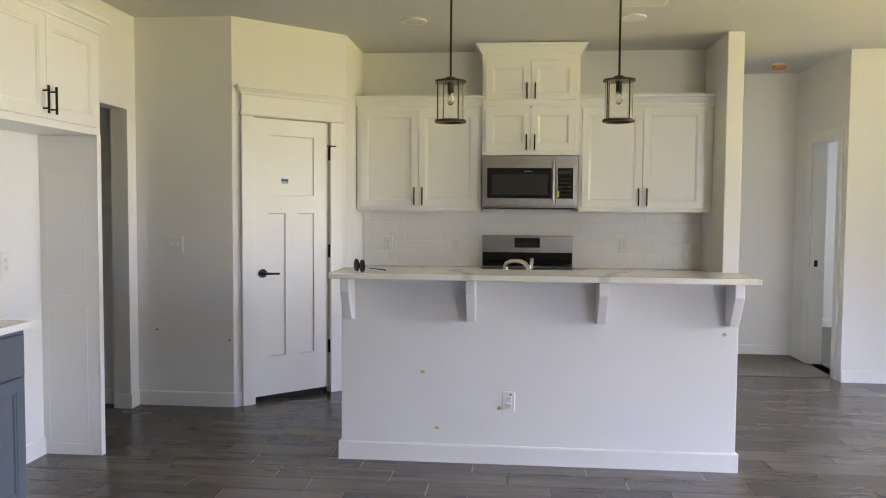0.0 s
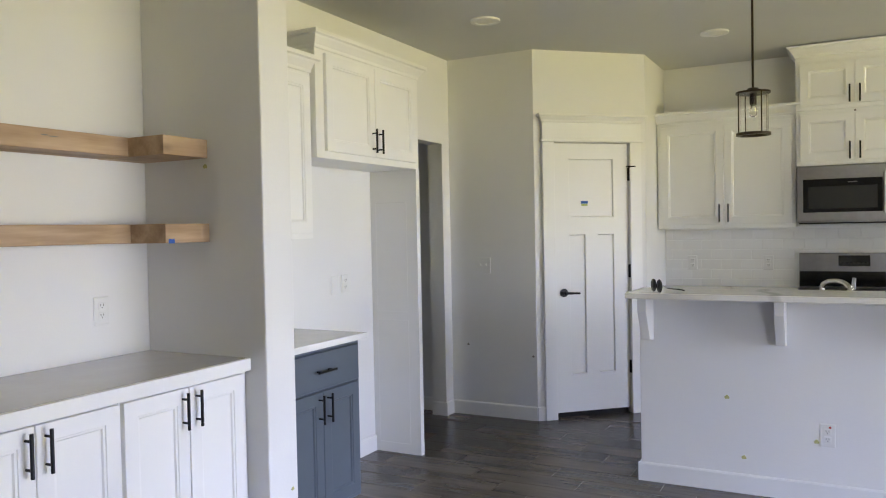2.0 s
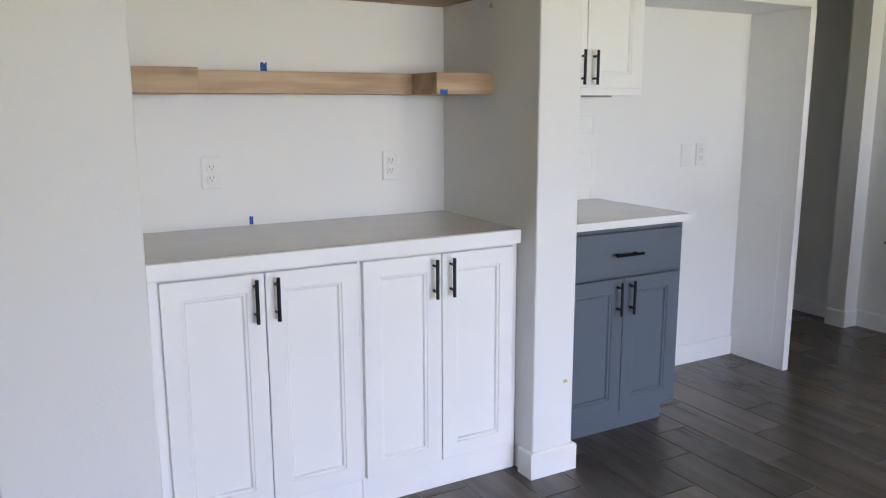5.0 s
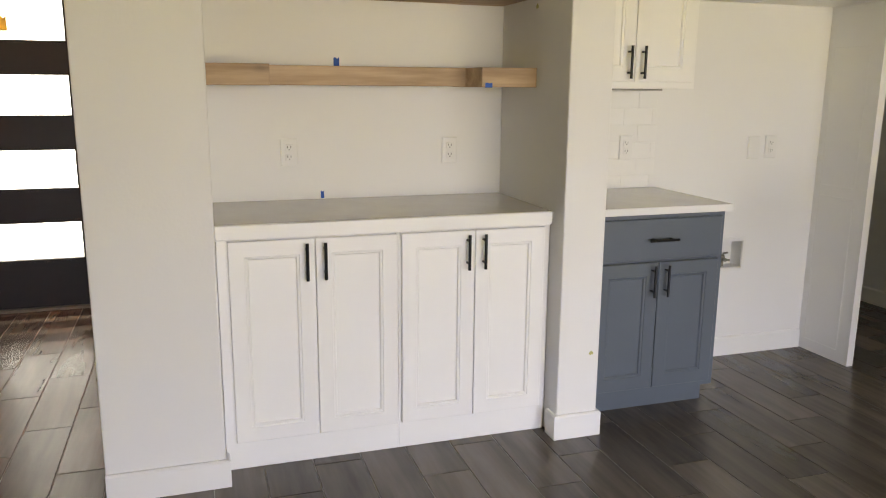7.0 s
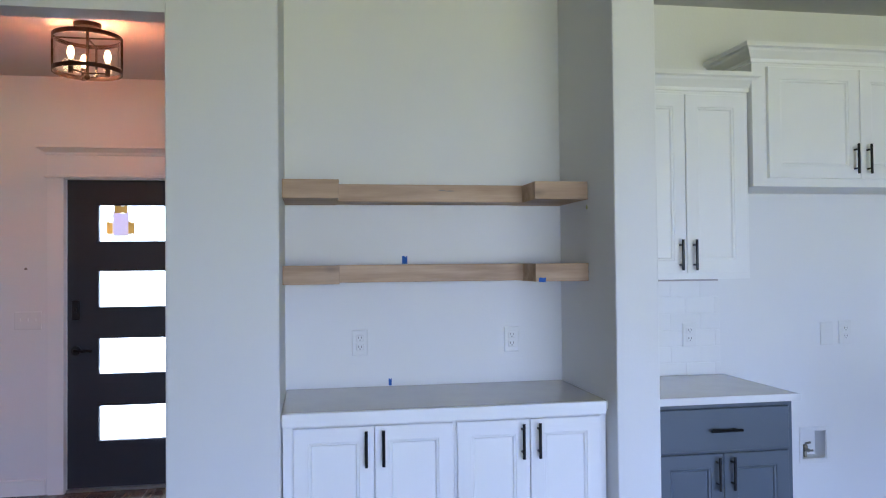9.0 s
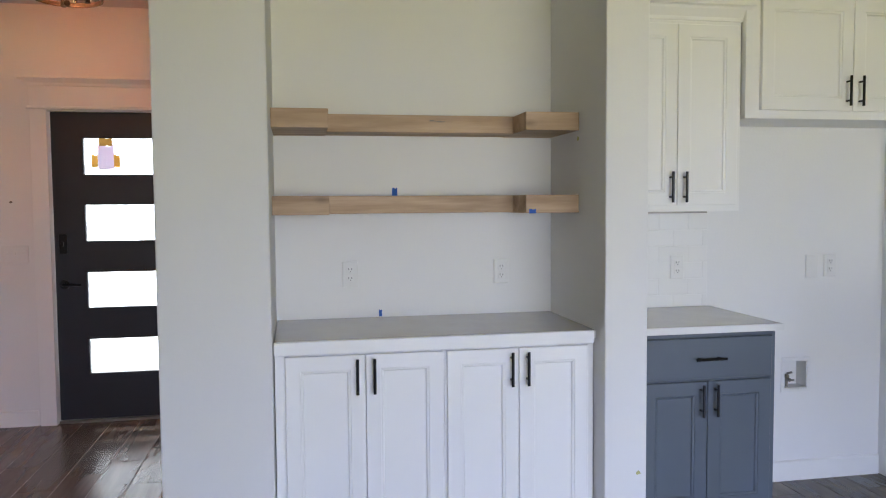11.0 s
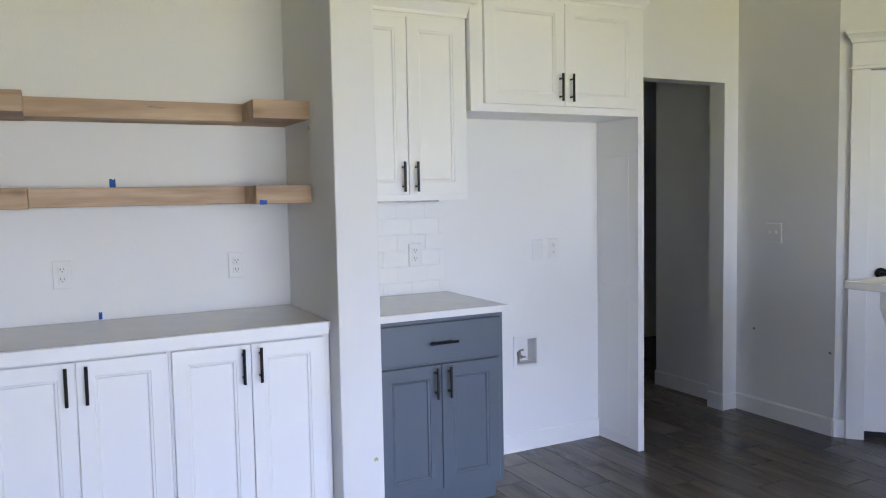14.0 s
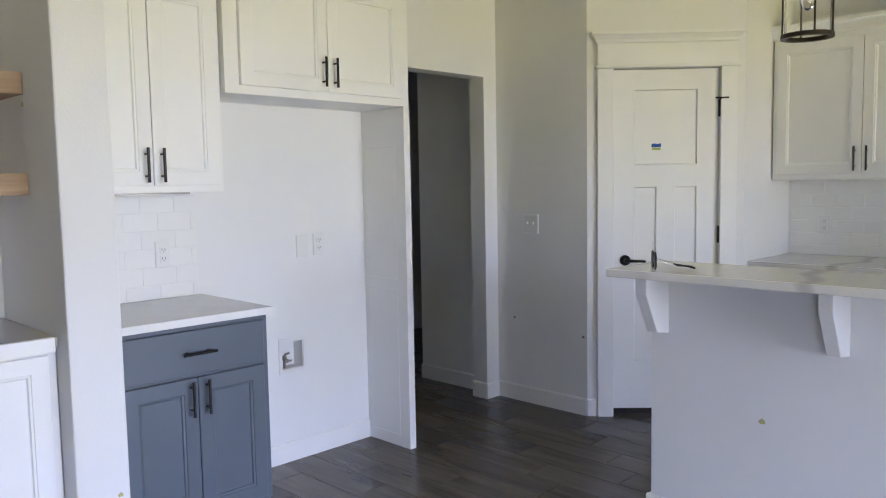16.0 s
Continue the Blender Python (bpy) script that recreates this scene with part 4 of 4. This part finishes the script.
TALLCROWN = [(0, 0), (0.0, 0.022), (0.008, 0.026), (0.010, 0.040), (0.038, 0.078), (0.042, 0.086), (0.056, 0.090), (0.056, 0.104), (0, 0.104)]
cabinet("wall_cabinet", pose(-0.246, UY - 0.045, 0), "white upper stacked cabinet under the ceiling with a tall crown", 0.766, 0.35, 2.234, 2.600, 2, M_CAB, crown=TALLCROWN, frame=0.03, pull_len=0.125, drop=0.068)
smudge(pose(0.14, UY - 0.046, 2.215), 0.008, M_DIRT, "small dark sticker on the cabinet frame")

# microwave
mw = thing("microwave", pose(-0.240, UY - 0.07, 1.415), "stainless over-the-range microwave with black window and keypad", "microwave")
MWW, MWH = 0.752, 0.414
bm = bmesh.new()
box(bm, 0, MWW, 0.02, 0.37, 0, MWH, bevel=0.003)
part("case", bm, M_STEEL, mw)
bm = bmesh.new()
box(bm, 0.0, 0.575, -0.012, 0.018, 0.012, MWH - 0.004, bevel=0.004)
dr = part("door", bm, M_STEEL, mw, "stainless door")
bm = bmesh.new()
box(bm, 0.04, 0.545, -0.016, -0.0115, 0.075, 0.315, bevel=0.003)
part("window_frame", bm, M_GLOSSBLACK, dr)
bm = bmesh.new()
box(bm, 0.075, 0.515, -0.0185, -0.0155, 0.10, 0.262, bevel=0.002)
part("window", bm, M_SCREEN, dr)
bm = bmesh.new()
box(bm, 0.33, 0.39, -0.0172, -0.0158, 0.285, 0.292)
part("badge", bm, M_STEEL, dr)
bm = bmesh.new()
cyl(bm, (0.560, -0.044, 0.06), (0.560, -0.044, 0.35), 0.010, seg=14)
for z in (0.07, 0.34):
    cyl(bm, (0.560, -0.048, z), (0.560, -0.010, z), 0.008, seg=10)
part("handle", bm, M_STEEL, dr, "steel bar handle", smooth=True)
bm = bmesh.new()
box(bm, 0.578, MWW, -0.012, 0.018, 0.012, MWH - 0.004, bevel=0.004)
cp = part("control_panel", bm, M_STEEL, mw)
bm = bmesh.new()
box(bm, 0.595, 0.715, -0.016, -0.0115, 0.075, 0.315, bevel=0.002)
kp = part("keypad", bm, M_GLOSSBLACK, cp, "black keypad")
for r in range(5):
    for c in range(3):
        bm = bmesh.new()
        box(bm, 0.612 + c * 0.032, 0.634 + c * 0.032, -0.0172, -0.0158, 0.10 + r * 0.03, 0.114 + r * 0.03)
        part("key", bm, M_SCREEN, kp)
bm = bmesh.new()
box(bm, 0.606, 0.706, -0.0172, -0.0158, 0.268, 0.298)
part("display", bm, M_SCREEN, kp)
bm = bmesh.new()
box(bm, 0.594, 0.606, -0.0185, -0.0162, 0.085, 0.135)
part("energy_label", bm, mat("yellow_label", (0.6, 0.55, 0.05), 0.6), mw, "small yellow sticker")
bm = bmesh.new()
box(bm, 0.01, MWW - 0.01, 0.03, 0.34, -0.008, 0.0)
part("underside", bm, M_GLOSSBLACK, mw)

# range
rg = thing("range", pose(-0.246, 6.50, 0), "stainless electric range with black glass and a rear control panel", "range")
bm = bmesh.new()
box(bm, 0, 0.75, -0.64, 0.0, 0.02, 0.905, bevel=0.004)
part("body", bm, M_STEEL, rg)
bm = bmesh.new()
box(bm, 0.0, 0.75, -0.63, -0.04, 0.906, 0.917, bevel=0.003)
part("cooktop", bm, M_GLOSSBLACK, rg)
bm = bmesh.new()
box(bm, 0.0, 0.75, -0.045, 0.0, 0.918, 1.185, bevel=0.006)
bg = part("backguard", bm, M_STEEL, rg)
bm = bmesh.new()
box(bm, 0.004, 0.746, -0.048, -0.0455, 0.93, 1.045, bevel=0.001)
part("lower_glass", bm, M_GLOSSBLACK, bg)
bm = bmesh.new()
box(bm, 0.27, 0.48, -0.048, -0.0455, 1.085, 1.165, bevel=0.002)
dp = part("display", bm, M_GLOSSBLACK, bg)
for k in range(6):
    bm = bmesh.new()
    box(bm, 0.285 + k * 0.031, 0.305 + k * 0.031, -0.0492, -0.0478, 1.105, 1.115)
    part("key", bm, M_SCREEN, dp)
bm = bmesh.new()
box(bm, 0.02, 0.73, -0.665, -0.641, 0.22, 0.80, bevel=0.004)
od = part("oven_door", bm, M_STEEL, rg)
bm = bmesh.new()
box(bm, 0.12, 0.63, -0.668, -0.6655, 0.32, 0.66, bevel=0.002)
part("oven_window", bm, M_GLOSSBLACK, od)
bm = bmesh.new()
cyl(bm, (0.06, -0.71, 0.75), (0.69, -0.71, 0.75), 0.011, seg=12)
for x in (0.08, 0.67):
    cyl(bm, (x, -0.71, 0.75), (x, -0.664, 0.75), 0.008, seg=10)
part("handle", bm, M_STEEL, od)
for k in range(4):
    bm = bmesh.new()
    cyl(bm, (0.0, 0, 0), (0, 0, 0.02), 0.018, seg=10)
    bmesh.ops.translate(bm, vec=(0.06 + 0.63 * (k % 2), -0.58 + 0.5 * (k // 2), 0), verts=bm.verts)
    part("foot", bm, M_BLACK, rg)

# base cabinets along the back wall
for x0, w in ((-1.268, 1.018), (0.51, 1.046)):
    cabinet("base_cabinet", pose(x0, 5.92, 0), "blue-grey painted base cabinet beside the range", w, 0.60, 0, 0.884, 2, M_BLUE, toe=0.1, pulls="high", drawer=(0.70, 0.858), group="kitchen base cabinets")
    countertop("countertop", x0, x0 + w, 5.885, 6.52, 0.886, 0.915, M_VEIN, "white quartz counter on the base cabinets")


# ---- ceiling fittings ----
def recessed_light(x, y):
    t = thing("recessed_light", pose(x, y, CEIL), "white flat recessed ceiling light, switched off", "ceiling light", "recessed lights")
    bm = bmesh.new()
    ring(bm, (0, 0), 0.065, 0.092, -0.012, 0.0, seg=32)
    part("trim_ring", bm, M_PLASTIC, t, smooth=True)
    bm = bmesh.new()
    cyl(bm, (0, 0, -0.009), (0, 0, -0.001), 0.0645, seg=32)
    part("lens", bm, M_LENS, t)


for x, y in ((-1.90, 4.32), (-0.70, 5.41), (0.80, 5.40)):
    recessed_light(x, y)
vt = thing("ceiling_vent", pose(0.81, 5.02, CEIL), "white ceiling air vent with slats", "vent")
bm = bmesh.new()
for x0, x1, y0, y1 in ((-0.15, 0.15, -0.09, -0.07), (-0.15, 0.15, 0.07, 0.09), (-0.15, -0.13, -0.07, 0.07), (0.13, 0.15, -0.07, 0.07)):
    box(bm, x0, x1, y0, y1, -0.008, 0, bevel=0.002)
part("frame", bm, M_PLASTIC, vt)
for k in range(7):
    bm = bmesh.new()
    box(bm, -0.13, 0.13, -0.062 + k * 0.02, -0.052 + k * 0.02, -0.007, -0.003)
    part("slat", bm, M_PLASTIC, vt)
# near-black sheet paints the shade behind the slats
bm = bmesh.new()
box(bm, -0.13, 0.13, -0.07, 0.07, -0.002, -0.0005)
part("backing", bm, M_DARKGAP, vt)
sd = thing("smoke_detector", pose(2.36, 7.20, CEIL), "smoke detector under an orange dust cap", "smoke detector")
bm = bmesh.new()
cyl(bm, (0, 0, -0.014), (0, 0, 0), 0.072, seg=28)
part("base", bm, M_PLASTIC, sd)
bm = bmesh.new()
cyl(bm, (0, 0, -0.045), (0, 0, -0.0145), 0.052, 0.062, seg=28)
part("dust_cap", bm, M_ORANGE, sd, "orange dust cap")


# ---- windows of the east wall ----
for k, (y0, y1) in enumerate(GLAZED):
    t = thing("window_%d" % (k + 1), pose(EX + 0.02, y0, 0, 0, 0, 0), "tall white-framed window to the lawn", "window")
    t["kind"] = "structure"
    for a, b, c, d in ((0, y1 - y0, 0.25, 0.31), (0, y1 - y0, 2.19, 2.25), (0, 0.06, 0.31, 2.19), (y1 - y0 - 0.06, y1 - y0, 0.31, 2.19)):
        bm = bmesh.new()
        box(bm, 0.02, 0.08, a, b, c, d, bevel=0.003)
        part("window_frame", bm, M_PLASTIC, t)
    bm = bmesh.new()
    box(bm, 0.045, 0.051, 0.06, y1 - y0 - 0.06, 0.31, 2.19)
    g = part("pane", bm, M_GLASS, t)
    g.visible_shadow = False


t = thing("window_4", pose(2.45, -3.36, 0), "wide white-framed living-room window", "window")
t["kind"] = "structure"
for a, b2, c, d2 in ((0, 2.3, 0.4, 0.46), (0, 2.3, 2.14, 2.2), (0, 0.06, 0.46, 2.14), (2.24, 2.3, 0.46, 2.14), (1.12, 1.18, 0.46, 2.14)):
    bm = bmesh.new()
    box(bm, a, b2, -0.04, 0.02, c, d2, bevel=0.003)
    part("window_frame", bm, M_PLASTIC, t)
for a, b2 in ((0.06, 1.12), (1.18, 2.24)):
    bm = bmesh.new()
    box(bm, a, b2, -0.015, -0.009, 0.46, 2.14)
    g = part("pane", bm, M_GLASS, t)
    g.visible_shadow = False


# ---- pieces: backsplash tiles and floor planks ----
def tile_mesh(name, w, d, h, bev, material):
    """A tile lying in the xz plane, its face towards -y."""
    bm = bmesh.new()
    rings(bm, 0, w, 0, h, [(0, 0), (0, -d + bev), (bev, -d)])
    bmesh.ops.recalc_face_normals(bm, faces=bm.faces)
    me = bpy.data.meshes.new(name)
    bm.to_mesh(me)
    bm.free()
    me.materials.append(material)
    return me


TW, TH, TG = 0.151, 0.0765, 0.0028


def backsplash(m, width, z0, z1, label):
    bm = bmesh.new()
    box(bm, 0, width, -0.0072, 0, z0, z1)
    t = tagged(link("backsplash", bm, M_GROUT), label, "backsplash", kind="structure")
    t.matrix_world = m
    cache = {}
    z, row = z0 + 0.001, 0
    while z < z1 - 0.008:
        h = min(TH if row else 0.058, z1 - z)
        x = -0.016 - (TW + TG) / 2 * (row % 2)
        while x < width - 0.01:
            a, b = max(x, 0.001), min(x + TW, width - 0.001)
            if b - a > 0.015:
                key = (round(b - a, 3), round(h, 3))
                if key not in cache:
                    cache[key] = tile_mesh("tile", b - a, 0.0085, h, 0.002, M_TILE)
                o = new("tile", cache[key])
                o.parent = t
                o.location = (a, 0, z)
            x += TW + TG
        z += h + TG
        row += 1


backsplash(pose(WX, 2.474, 0, 0, 0, 90), 0.626, 0.916, 1.384, "white glazed subway tiles above the small counter")
backsplash(pose(-1.268, 6.525, 0), 2.826, 0.916, 1.40, "white glazed subway tiles behind the range")

PLW, PLL, PG = 0.181, 0.61, 0.0036


def plank_mesh(l):
    bm = bmesh.new()
    l0, l1, w0, w1, b = 0, l - PG, 0, PLW - PG, 0.0012
    rows = []
    for inset, z in ((0, -0.01), (0, -b), (b, 0)):
        rows.append([bm.verts.new(c) for c in ((l0 + inset, w0 + inset, z), (l1 - inset, w0 + inset, z), (l1 - inset, w1 - inset, z), (l0 + inset, w1 - inset, z))])
    for p, q in zip(rows, rows[1:]):
        for i in range(4):
            bm.faces.new((p[i], p[(i + 1) % 4], q[(i + 1) % 4], q[i]))
    bm.faces.new(rows[-1])
    me = bpy.data.meshes.new("plank")
    bm.to_mesh(me)
    bm.free()
    me.materials.append(M_PLANK)
    return me


plank = plank_mesh(PLL)
rest_v, rest_f = [], []
rng = random.Random(7)
rowi, y = -20, 0.072 - 20 * PLW
count = 0
while y < 6.75:
    x = -4.88 - (rowi % 3) * PLL / 3 + rng.uniform(-0.012, 0.012)
    while x < EX + 0.1:
        near = (1.9 < y < 6.3 and -2.9 < x < 2.1) or (-0.8 < y < 0.7 and -4.7 < x < -2.1)
        if near and count < 300:
            o = new("plank", plank)
            o.parent = slab
            o.location = (x, y, 0)
            count += 1
        else:
            n = len(rest_v)
            for z, i in ((-0.01, 0), (-0.0012, 0), (0, 0.0012)):
                rest_v += [(x + i, y + i, z), (x + PLL - PG - i, y + i, z), (x + PLL - PG - i, y + PLW - PG - i, z), (x + i, y + PLW - PG - i, z)]
            for k in (0, 4):
                for i in range(4):
                    rest_f.append((n + k + i, n + k + (i + 1) % 4, n + k + 4 + (i + 1) % 4, n + k + 4 + i))
            rest_f.append((n + 8, n + 9, n + 10, n + 11))
        x += PLL
    y += PLW
    rowi += 1
me = bpy.data.meshes.new("planks_beyond")
me.from_pydata(rest_v, [], rest_f)
me.materials.append(M_PLANK)
o = tagged(new("planks_beyond", me), kind="stuff")
o.parent = slab
